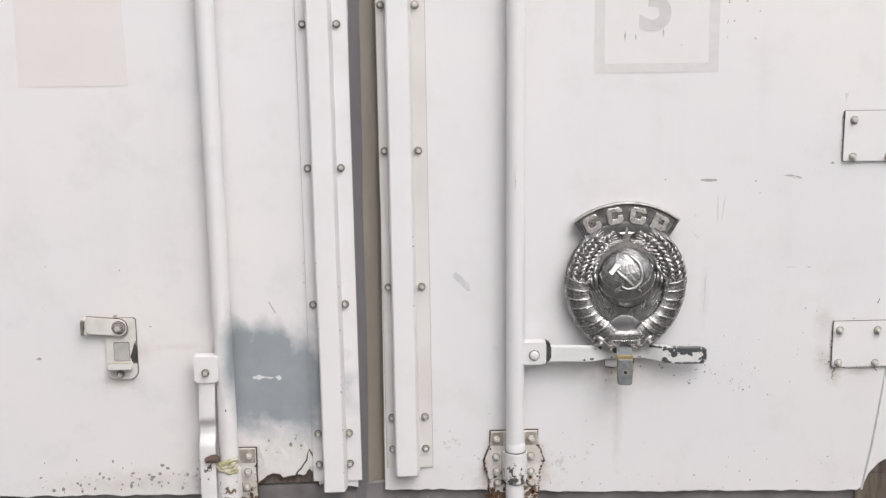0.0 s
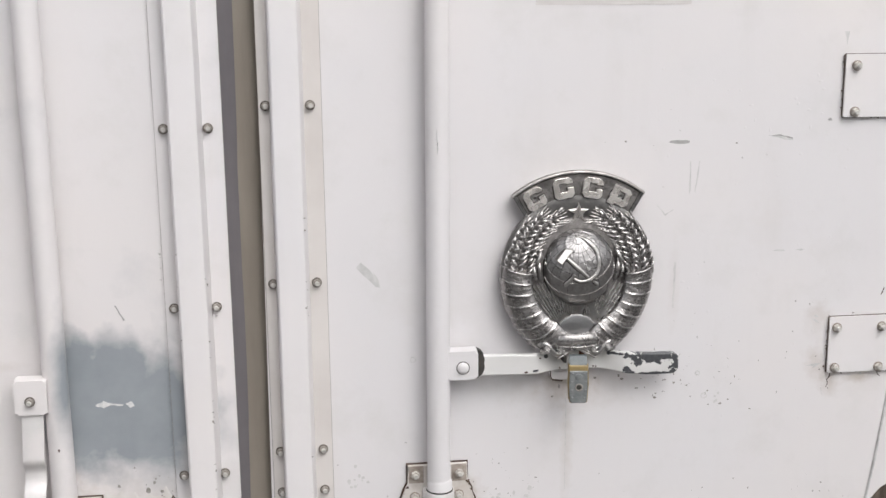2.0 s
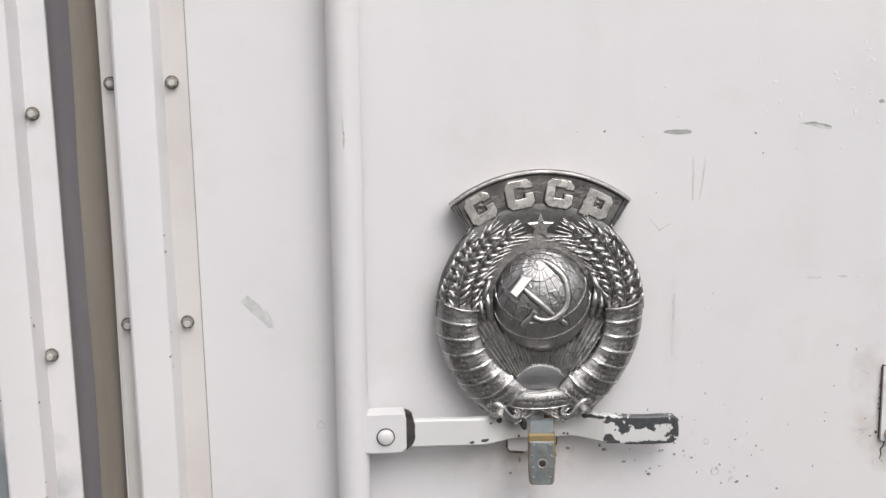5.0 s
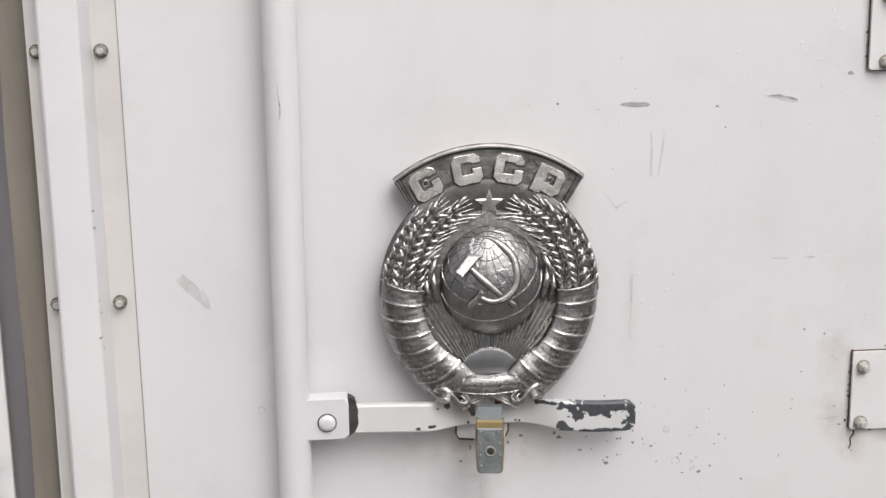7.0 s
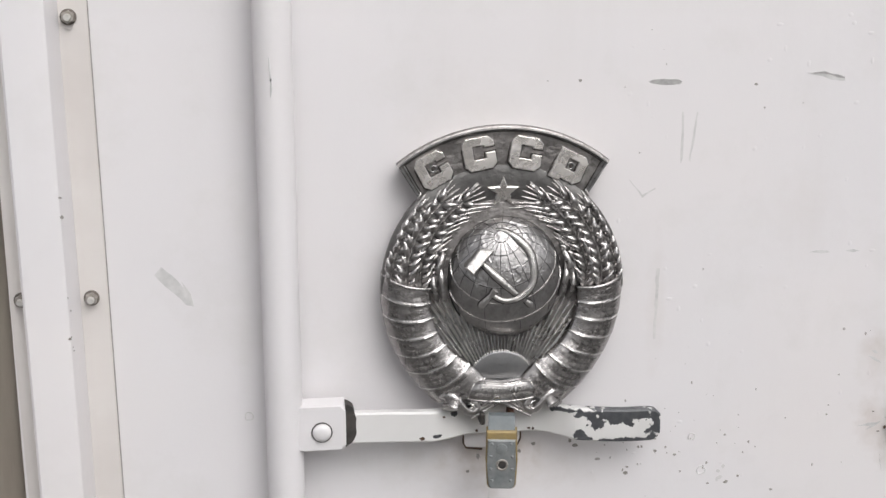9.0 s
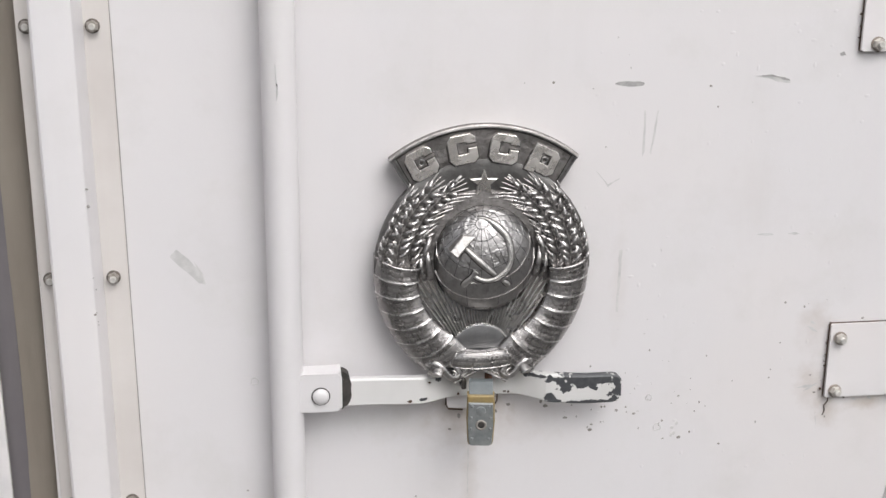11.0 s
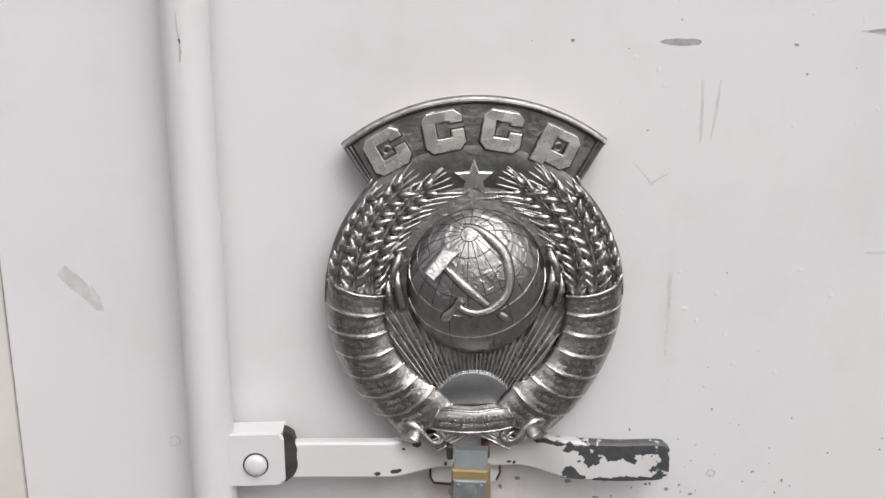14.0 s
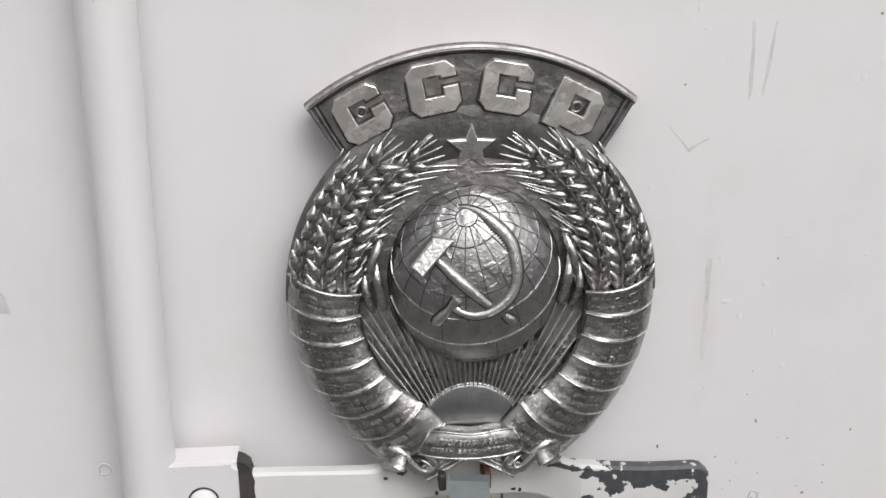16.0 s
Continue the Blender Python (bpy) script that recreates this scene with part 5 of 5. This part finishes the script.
EARS = ((111.0, 116.5, 6.5, 44.0, 8, 1.10), (96.0, 107.5, 5.0, 55.0, 10, 1.20), (81.5, 97.0, 4.0, 66.0, 11, 1.12), (71.0, 78.0, 6.0, 31.0, 5, 0.95))
for side in (-1, 1):
    def bed(a, b, side=side):
        deg = 0.5 + 90.5 * b
        ro = r_out(-max(deg, 0.0))
        r = ro + (bed_in(deg) - ro) * a
        return (U0 + side * r * math.cos(radians(deg)), r * math.sin(radians(deg)), bed_w(r, deg))
    bm = bmesh.new()
    sheet(bm, bed, 20, 34, (0, 0, -9))
    sheaf = epart("wheat_sheaf", bm, M_PLATE, None, "sheaf of wheat ears", 60)
    for e, (r0, r1, a0, a1, count, size) in enumerate(EARS):
        stem = []
        for k in range(count):
            f = k / (count - 1)
            deg = a0 - (3.2 if side > 0 else 1.2) * (1 - f) + (a1 - a0) * f
            th = radians(deg)
            r = r0 + (r1 - r0) * f
            u, v = r * math.cos(th), r * math.sin(th)
            w = bed_w(r, deg) - 0.9
            stem.append((U0 + side * u, v, w + 1.0))
            grow = size * (1.0 - 0.14 * f)
            for lean in ((-1, 1) if e < 3 else (1,)):
                rr = random.Random(e * 100 + k * 3 + lean + side * 7)
                turn = deg + 5 * f + lean * ((16 if e == 0 and lean < 0 else 31) + rr.uniform(-6, 6))
                gu, gv = u - lean * 2.1 * grow * math.cos(th), v - lean * 2.1 * grow * math.sin(th)
                m = Matrix.Translation(((U0 + side * gu) / 1000, -w / 1000, gv / 1000)) @ Matrix.Rotation(radians(turn) * -side, 4, "Y") @ Matrix.Rotation(radians(rr.uniform(-7, 9)), 4, "X") @ Matrix.Diagonal((grow * rr.uniform(0.85, 1.05), grow, grow * rr.uniform(0.88, 1.15), 1))
                piece("grain", rr.choice(GRAINS[lean * side]), sheaf, m)
                # a fine awn runs on from the grain's tip
                if (lean > 0 and e == 2) or (lean < 0 and k > count - 4):
                    ang = radians(turn + 90 - lean * 4)
                    tu, tv = gu + 12 * grow * math.cos(ang), gv + 12 * grow * math.sin(ang)
                    ln = rr.uniform(9, 14) if not (lean > 0 and e == 2) else rr.uniform(17, 23)
                    bend = radians(-6 if lean > 0 else 8)
                    pts = [(tu + ln * q * math.cos(ang + bend * q), tv + ln * q * math.sin(ang + bend * q)) for q in (0, 0.35, 0.7, 1.0)]
                    pts = [(a, b) for a, b in pts if math.hypot(a, b) < r_out(-48) and (b < 92 or a < 70)]
                    if len(pts) > 2:
                        bm = bmesh.new()
                        strand(bm, [(U0 + side * a, b, field(a, b) + (1.5, 1.2, 0.8, 0.3)[i], (1.0, 1.15, 0.95, 0.4)[i]) for i, (a, b) in enumerate(pts)], 7, 1.0, 3)
                        epart("awn", bm, M_SILVER, sheaf, "", 60)
        bm = bmesh.new()
        sweep(bm, stem, 0.9, 7)
        epart("stem", bm, M_SILVER, sheaf, "", 60)
    # long awns lie across the field towards the star and the globe
    for k in range(9):
        f = k / 8
        deg = 24 + 45 * f
        th = radians(deg)
        r = 79 + 13 * f
        u, v = r * math.cos(th), r * math.sin(th)
        ang = radians(180 - (38 - 30 * f))
        length = 20 + 9 * f + 3 * math.sin(k * 2.1)
        bm = bmesh.new()
        strand(bm, [(U0 + side * (u + length * q * math.cos(ang)), v + length * q * math.sin(ang) - 3.0 * q * q * f, field(u + length * q * math.cos(ang), v + length * q * math.sin(ang)) + lift, rad) for q, lift, rad in ((0, 1.2, 1.3), (0.35, 1.4, 1.5), (0.7, 1.0, 1.2), (1.0, 0.3, 0.5))], 8)
        epart("awn", bm, M_GRAIN, sheaf, "", 60)
    # fanned awns at the upper ends of the ears
    for e, (r0, r1, a0, a1, count, size) in enumerate(EARS[:3]):
        for k in range(6):
            deg = a1 + 2.0 + 0.4 * k
            r = r1 - 8 + 3.2 * k
            u, v = r * math.cos(radians(deg)), r * math.sin(radians(deg))
            ang = radians(deg + 92 - 9 * (k - 2.5))
            ln = (19 if e else 13) - 2.0 * abs(k - 2.5)
            pts = [(u + ln * q * math.cos(ang), v + ln * q * math.sin(ang)) for q in (0, 0.4, 0.75, 1.0)]
            bm = bmesh.new()
            strand(bm, [(U0 + side * a, b, max(17.0 if math.hypot(a - BU, b - BV) > 117 else 15.0, field(a, b)) + (0.9, 0.9, 0.5, 0.2)[i], (0.8, 1.1, 0.9, 0.4)[i]) for i, (a, b) in enumerate(pts)], 7, 1.0, 3)
            epart("awn", bm, M_GRAIN, sheaf, "", 60)
    # straw stalk between the ears, and folded leaves beside the globe
    bm = bmesh.new()
    strand(bm, [(U0 + side * 87, 12, 31, 1.0), (U0 + side * 85, 26, 31.5, 1.3), (U0 + side * 81, 40, 30.5, 1.5), (U0 + side * 77, 50, 28.5, 2.2), (U0 + side * 73, 51.5, 27, 1.6)], 8)
    epart("stalk", bm, M_SILVER, sheaf)
    for run in (((57, 44, 19, 1.0), (60, 38, 27, 2.6), (63.5, 29, 30, 2.8), (66, 20, 29, 1.8), (67.5, 12, 25, 1.0)), ((62, 30, 22, 1.0), (61.5, 18, 28, 3.0), (59.5, 6, 28, 3.3), (58, -3, 25, 3.6), (59.5, -8, 19, 1.2)), ((68, 24, 22, 1.0), (69, 12, 27, 2.4), (67, 0, 27, 2.8), (64, -9, 20, 1.2))):
        bm = bmesh.new()
        strand(bm, [(U0 + side * u, v, w, r) for u, v, w, r in run], 10, 0.8)
        epart("leaf", bm, M_SILVER, sheaf, "folded leaf", 60)

# globe
GU, GV, GRU, GRV, GW, GD = 0.6, 13.4, 54.4, 59.2, 19.0, 34.0
POLE = Vector((-0.13, 0.76, 0.64)).normalized()
SIDE = Vector((0, 0, 1)).cross(POLE).normalized()
ACROSS = POLE.cross(SIDE)


def on_globe(n, lift=0.0):
    k = 1 + lift / 55.0
    return (GU + GRU * n.x * k, GV + GRV * n.y * k, GW + GD * n.z * k)


def relief(n):
    """Raised, rough land on a smooth sea, inside the upper cap."""
    cap = n.dot(POLE)
    inside = min(1.0, max(0.0, (cap - 0.405) * 40))
    band = min(1.0, max(0.0, (cap + 0.32) * 30)) * 0.6
    land = noise.fractal(n * 3.0 + Vector((3.1, 0.4, 1.7)), 1.0, 2.0, 4) + 0.30 * max(0.0, 0.75 - abs(n.y + 0.1)) - 0.12
    shore = min(1.0, max(0.0, (land - 0.02) * 16))
    inner = min(1.0, max(0.0, (cap - 0.10) * 12))
    return band + 0.6 * inside + inner * shore * (0.6 + 0.2 * noise.noise(n * 22) + 0.28 * noise.noise(n * 55))


bm = bmesh.new()
rows, cols = 110, 256
net = []
for i in range(rows + 1):
    polar = math.pi / 2 * (1 - i / rows)
    line = []
    for j in range(cols):
        a = 2 * math.pi * j / cols
        n = Vector((math.sin(polar) * math.cos(a), math.sin(polar) * math.sin(a), math.cos(polar)))
        line.append(bm.verts.new(on_globe(n, relief(n))))
        if i == rows:
            break
    net.append(line)
for i in range(rows):
    for j in range(cols):
        if i + 1 == rows:
            bm.faces.new((net[i][j], net[i][(j + 1) % cols], net[rows][0]))
        else:
            bm.faces.new((net[i][j], net[i][(j + 1) % cols], net[i + 1][(j + 1) % cols], net[i + 1][j]))
globe = epart("globe", bm, M_GLOBE, None, "domed globe with raised land", 60)


def globe_line(bm, dirs, radius, lift=0.1):
    run = []
    for n in list(dirs) + [None]:
        if n is not None and n.z > 0.02:
            run.append(on_globe(n, relief(n) + lift))
        else:
            if len(run) > 2:
                sweep(bm, run, radius, 6)
            run = []


def latitude(lat, start=1.5):
    c, s = math.cos(radians(lat)), math.sin(radians(lat))
    return [POLE * s + (SIDE * math.cos(a) + ACROSS * math.sin(a)) * c for a in [2 * math.pi * k / 96 + start for k in range(97)]]


def meridian(k, lat0, lat1, count=20):
    a = 2 * math.pi * k / count + 0.1
    e = SIDE * math.cos(a) + ACROSS * math.sin(a)
    return [POLE * math.sin(radians(b)) + e * math.cos(radians(b)) for b in range(lat0, lat1, -3)]


grid = [(latitude(lat), 0.40) for lat in (83, 69, 54, 39)] + [(meridian(k, 83, 22), 0.34) for k in range(20)]
grid += [(meridian(k, 22, 2), 0.30) for k in range(0, 20, 3)] + [(meridian(k, 2, -19), 0.30) for k in range(1, 20, 2)]
for dirs, rad in grid:
    bm = bmesh.new()
    globe_line(bm, dirs, rad)
    if bm.verts:
        epart("grid_line", bm, M_SILVER_D, globe, "", 60)
    else:
        bm.free()
for lat, rad in ((23.5, 0.62), (2.0, 0.60), (-19.0, 0.55)):
    bm = bmesh.new()
    globe_line(bm, latitude(lat), rad, 0.2)
    epart("rim_line", bm, M_SILVER, globe, "", 60)
# dark line where the globe meets the field
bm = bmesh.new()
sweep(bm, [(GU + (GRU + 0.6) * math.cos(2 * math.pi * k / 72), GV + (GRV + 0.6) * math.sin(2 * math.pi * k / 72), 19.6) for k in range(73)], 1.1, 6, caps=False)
epart("globe_foot_line", bm, M_INK, globe, "dark line round the globe", 60)


def over(u, v, lift):
    """A point over the globe's face."""
    x, y = (u - GU) / GRU, (v - GV) / GRV
    return (u, v, GW + GD * math.sqrt(max(0.02, 1 - x * x - y * y)) + lift)


# hammer and sickle
quad = [(-42.4, 32.2), (-35.0, 26.0), (-14.6, 47.4), (-28.2, 48.6)]
bm = bmesh.new()
low = [bm.verts.new((u * 1.01, v, over(u, v, -3.0)[2])) for u, v in quad]
mid = [bm.verts.new((u, v, 52.0 - 0.40 * (v - 37.0) + 0.12 * (u + 30))) for u, v in quad]
top = [bm.verts.new((u, v, 52.9 - 0.40 * (v - 37.0) + 0.12 * (u + 30))) for u, v in shrunk(quad, 1.1)]
for a, b in ((low, mid), (mid, top)):
    for k in range(4):
        bm.faces.new((a[k], a[(k + 1) % 4], b[(k + 1) % 4], b[k]))
bm.faces.new(top)
hammer = epart("hammer", bm, M_BLADE, globe, "polished hammer head", 25)


def raised(name, pts, rad, label, seat=1.0, flat=0.8, lift=2.0):
    """A rounded bar on the globe; a dark band along its foot paints patina and shade."""
    bm = bmesh.new()
    sweep(bm, [over(u, v, lift) for u, v in pts], rad, 14, flat, (0, 0, 1))
    ob = epart(name, bm, M_BLADE, globe, label, 50)
    # wider flat band in near-black: contact shade painted under the bar, with patina
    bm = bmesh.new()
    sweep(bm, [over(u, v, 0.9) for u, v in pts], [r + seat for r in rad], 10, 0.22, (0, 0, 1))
    epart("patina", bm, M_INK, ob, "dark patina and painted shade along the edge", 60)
    return ob


raised("hammer_shaft", [(-25.5 + 31.5 * k / 10, 34.5 - 28.7 * k / 10) for k in range(11)], [2.3 + 1.1 * math.sin(math.pi * k / 10) for k in range(11)], "")
raised("hammer_foot", [(15.6 + 7.0 * k / 4, -1.8 - 5.8 * k / 4) for k in range(5)], [2.0, 2.5, 2.9, 3.0, 1.8], "")
pts, rad = [], []
for k in range(49):
    f = k / 48
    a = radians(100 - 212 * f)
    r = 33.8 - 6.0 * math.exp(-((f - 0.22) / 0.16) ** 2) - 5.0 * math.exp(-((f - 0.46) / 0.15) ** 2) - 4.5 * max(0.0, (f - 0.86) / 0.14) ** 1.5
    pts.append((-5.3 + r * math.cos(a), 32.4 + r * math.sin(a)))
    rad.append((0.6 + 3.1 * min(1.0, 5.0 * f)) * (1 - 0.45 * max(0.0, f - 0.45) / 0.55))
sickle = raised("sickle", pts, rad, "curved sickle blade", 1.0, 0.62)
# highlight along the blade, painted as a strand of the palest metal
bm = bmesh.new()
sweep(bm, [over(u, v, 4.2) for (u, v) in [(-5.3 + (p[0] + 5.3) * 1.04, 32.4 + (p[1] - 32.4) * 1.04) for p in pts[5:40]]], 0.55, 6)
epart("blade_ridge", bm, M_RAY, sickle, "pale ridge painting a glint along the blade", 60)
bm = bmesh.new()
for k in range(5, 34):
    (u, v), q = pts[k], rad[k]
    d = Vector((-5.3 - u, 32.4 - v)).normalized()
    p = Vector((u, v)) + d * (q + 0.3)
    sweep(bm, [over(p.x - d.x * 1.3, p.y - d.y * 1.3, 1.6), over(p.x + d.x * 1.0, p.y + d.y * 1.0, 0.5)], [0.75, 0.25], 6)
tagged(epart("blade_teeth", bm, M_INK, sickle, "fine dark teeth along the blade", 40), kind="stuff")
raised("sickle_handle", [(-14.0 - 13.6 * k / 8, 9.6 - 17.4 * k / 8) for k in range(9)], [3.0, 3.1, 2.3, 2.2, 2.6, 3.1, 3.5, 3.4, 2.0], "")

# sun with its rays
SU2, TIP, TOP, RUN = -3.6, -73.5, -58.0, 28.6
SUN_R = (RUN ** 2 + (TOP - TIP) ** 2) / (2 * (TOP - TIP))


def lean(v):
    """The rays lie back towards the globe."""
    return 0.18 * (v + 62.0)


def sun_top(k, n=28):
    u = RUN * (1 - 2 * k / n)
    return (SU2 + u, TOP - SUN_R + math.sqrt(SUN_R ** 2 - u * u))


outline = [sun_top(k) for k in range(29)] + [(SU2 - 13.0, -97.0), (SU2 + 13.0, -97.0)]
bm = bmesh.new()
slab(bm, outline, ((0, 14.0), (0, 29.4), (0.8, 30.3), (2.2, 30.7)))
sun_part = epart("rising_sun", bm, M_SUN, None, "smooth rising sun", 40)
bm = bmesh.new()
sweep(bm, [(*sun_top(k), 29.3) for k in range(29)], [0.4 + 0.6 * math.sin(math.pi * (0.08 + 0.84 * k / 28)) for k in range(29)], 8)
epart("sun_rim", bm, M_SILVER, sun_part, "", 60)
bm = bmesh.new()
slab(bm, [(U0 + r_in(a) * 1.04 * math.cos(radians(-a)), r_in(a) * 1.04 * math.sin(radians(-a))) for a in range(75, -9, -6)] + [(U0 - r_in(a) * 1.04 * math.cos(radians(-a)), r_in(a) * 1.04 * math.sin(radians(-a))) for a in range(-5, 76, 6)], ((0, 10), (0, 25.8), (0.5, 26.2)))
for v in bm.verts:
    v.co.z -= max(0.0, lean(v.co.y)) if v.co.z > 20 else 0.0
epart("ray_field", bm, M_RIM, None, "rough field behind the rays", 0)
CU, CV = -3.9, -117.0
ray_rng = random.Random(17)
for k in range(33):
    ang = radians(46.0 + 88.0 * k / 32)
    tall = ray_rng.uniform(0.85, 1.15)
    d = Vector((math.cos(ang), math.sin(ang)))
    start = 40.0
    while start < 90:
        p = Vector((CU, CV)) + d * start
        if (p - Vector((SU2, TOP - SUN_R))).length > SUN_R - 1.0 and (p - Vector((U0, 0))).length < r_in(math.degrees(math.atan2(-p.y, abs(p.x - U0)))) - 1.0:
            break
        start += 0.5
    r = start
    while r < 128:
        p = Vector((CU, CV)) + d * r
        low = math.degrees(math.atan2(-p.y, abs(p.x - U0)))
        if (p - Vector((U0, 0))).length > r_in(low) - 0.5 or ((p.x - GU) / (GRU - 2)) ** 2 + ((p.y - GV) / (GRV - 2)) ** 2 < 1 or p.y > -6:
            break
        r += 0.8
    if r - start < 3.5:
        continue
    nrm = Vector((-d.y, d.x))
    bm = bmesh.new()
    secs = []
    for rr_, hh in ((start, 4.6), (start * 0.5 + r * 0.5, 6.2), (r - 1.5, 6.6), (r, 4.0)):
        p = Vector((CU, CV)) + d * rr_
        hw = min(rr_ * 0.0190, 1.55) * (0.75 + 0.25 * tall)
        hh *= tall
        secs.append([bm.verts.new((p.x + nrm.x * q * hw, p.y + nrm.y * q * hw, 27.2 + h - lean(p.y))) for q, h in ((-1, -1.6), (-0.62, hh * 0.45), (-0.22, hh * 0.96), (0.0, hh), (0.22, hh * 0.96), (0.62, hh * 0.45), (1, -1.6))])
    for a, b in zip(secs, secs[1:]):
        for i in range(6):
            bm.faces.new((a[i], a[i + 1], b[i + 1], b[i]))
    bm.faces.new(secs[0])
    bm.faces.new(secs[-1])
    epart("ray", bm, M_RAY, sun_part, "", 35)

# bottom scroll with its curls and tails
DU = -3.4


def scroll_at(a, b):
    q = 2 * a - 1
    u = (28.0 + 7.6 * (1 - b)) * q + 1.6 * math.sin(math.pi * b) * q
    v = -107.0 + 20.3 * b - 0.7 * math.cos(math.pi * q * 1.4) * b + 2.2 * (1 - b) * q * q - 1.6 * b * abs(q) ** 8
    w = 38.0 + 4.0 * math.cos(math.pi * q / 2) + 3.2 * math.sin(math.pi * b) ** 0.8 + 0.6 * (2 * b - 1) - 3.0 * abs(q) ** 6
    return (u + DU, v, w)


bm = bmesh.new()
sheet(bm, scroll_at, 34, 14, (0, 0, -10))
scroll = epart("scroll", bm, M_GRAIN, None, "curved motto scroll", 60)
for b in (0.97, 0.03):
    bm = bmesh.new()
    sweep(bm, [Vector(scroll_at(k / 28, b)) + Vector((0, 0, 0.2)) for k in range(29)], 0.85, 8)
    epart("scroll_edge", bm, M_SILVER, scroll, "", 60)
for a in (0.015, 0.985):
    bm = bmesh.new()
    sweep(bm, [Vector(scroll_at(a, k / 12)) + Vector((0, 0, 0.1)) for k in range(13)], 0.9, 8)
    epart("scroll_edge", bm, M_SILVER, scroll, "", 60)


def motto(words, a0, a1, b0, b1):
    """Raised words bent over the scroll."""
    font = bpy.data.curves.new("motto", "FONT")
    font.body = words
    font.size = 1.0
    font.offset = 0.012
    font.extrude = 0.5
    font.resolution_u = 3
    carrier = new("motto_source", font)
    me = bpy.data.meshes.new_from_object(carrier)
    bpy.data.objects.remove(carrier)
    xs = [v.co.x for v in me.vertices]
    ys = [v.co.y for v in me.vertices]
    for v in me.vertices:
        a = a0 + (a1 - a0) * (v.co.x - min(xs)) / (max(xs) - min(xs))
        b = b0 + (b1 - b0) * (v.co.y - min(ys)) / (max(ys) - min(ys))
        p = Vector(scroll_at(a, b)) + Vector((0, 0, 0.9 if v.co.z > 0 else -0.6))
        v.co = TO_DOOR @ p
    me.materials.append(M_RAY)
    ob = new("motto_line", me)
    ob.parent = scroll
    tagged(ob, "worn raised motto")


motto("ПРОЛЕТАРИИ ВСЕХ", 0.15, 0.86, 0.58, 0.78)
motto("СТРАН, СОЕДИНЯЙТЕСЬ!", 0.10, 0.92, 0.26, 0.48)
for side in (-1, 1):
    # the ribbon swings down out of the scroll's end, folds, and opens into a flared roll
    bm = bmesh.new()
    strand(bm, [(DU + side * u, v, w, r) for u, v, w, r in ((33, -99, 33, 1.6), (30, -104.5, 33, 2.6), (26, -110, 34, 3.0), (24, -115, 35, 2.8), (28, -118.5, 36, 3.0), (34, -117.5, 36.5, 3.4), (39.5, -112, 37, 3.8), (44.5, -106, 37, 4.2), (50, -102.5, 35.5, 4.6), (57, -102.5, 32, 3.8), (61, -104, 29, 1.8))], 12, 0.55)
    epart("curl", bm, M_SILVER, scroll, "swinging ribbon end", 60)
    # painted glint on the fold, again in the palest metal
    bm = bmesh.new()
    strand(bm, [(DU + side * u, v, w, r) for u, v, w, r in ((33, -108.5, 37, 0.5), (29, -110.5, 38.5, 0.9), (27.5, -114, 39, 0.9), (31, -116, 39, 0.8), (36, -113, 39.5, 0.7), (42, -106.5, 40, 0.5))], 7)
    epart("fold_line", bm, M_RAY, scroll, "pale line painting a glint on the fold", 60)
    bm = bmesh.new()
    axis = [(44, -101, 27, 3.5), (47, -104.5, 33, 6.0), (50.5, -109.5, 37.5, 9.0), (51.5, -111.3, 38.8, 9.8), (51.8, -111.8, 38.6, 8.8), (51.0, -110.6, 37.0, 7.4), (50.0, -109.0, 35.0, 5.6)]
    sweep(bm, [(DU + side * u, v, w) for u, v, w, r in axis], [r for u, v, w, r in axis], 20, 0.62, (0, 1, 0))
    epart("roll", bm, M_SILVER, scroll, "flared rolled ribbon end", 40)
    bm = bmesh.new()
    sweep(bm, [(DU + side * 51, -111.5, 34), (DU + side * 51.4, -112.2, 37.5), (DU + side * 51.5, -112.4, 38.4)], [3.6, 3.1, 1.6], 12, axis=(0, 1, 0))
    epart("roll_core", bm, M_RIM, scroll, "core of the roll", 50)
    # small pleats gathered between the arm and the scroll
    for k in range(7):
        bm = bmesh.new()
        strand(bm, [(DU + side * (26 + 3.2 * k), -87.5 - 0.6 * k, 27, 0.6), (DU + side * (29.5 + 3.1 * k), -90.5 - 0.9 * k, 31.5, 1.3), (DU + side * (31 + 3.6 * k), -95.0 - 1.0 * k, 30, 1.0)], 7)
        epart("pleat", bm, M_SILVER, scroll, "", 60)
    # crossing tail with long pleats, cut off square
    bm = bmesh.new()
    sheet(bm, lambda a, b: (DU + side * (2 + 30 * a + 7.0 * (b - 0.5)), -107.0 - 15.5 * a + 12 * (b - 0.5) * (1 - 0.1 * a), 27.5 + 1.5 * abs(math.sin(b * 12.5)) + 4 * a), 10, 26, (0, 0, -6))
    epart("tail", bm, M_SILVER, scroll, "pleated ribbon tail", 40)
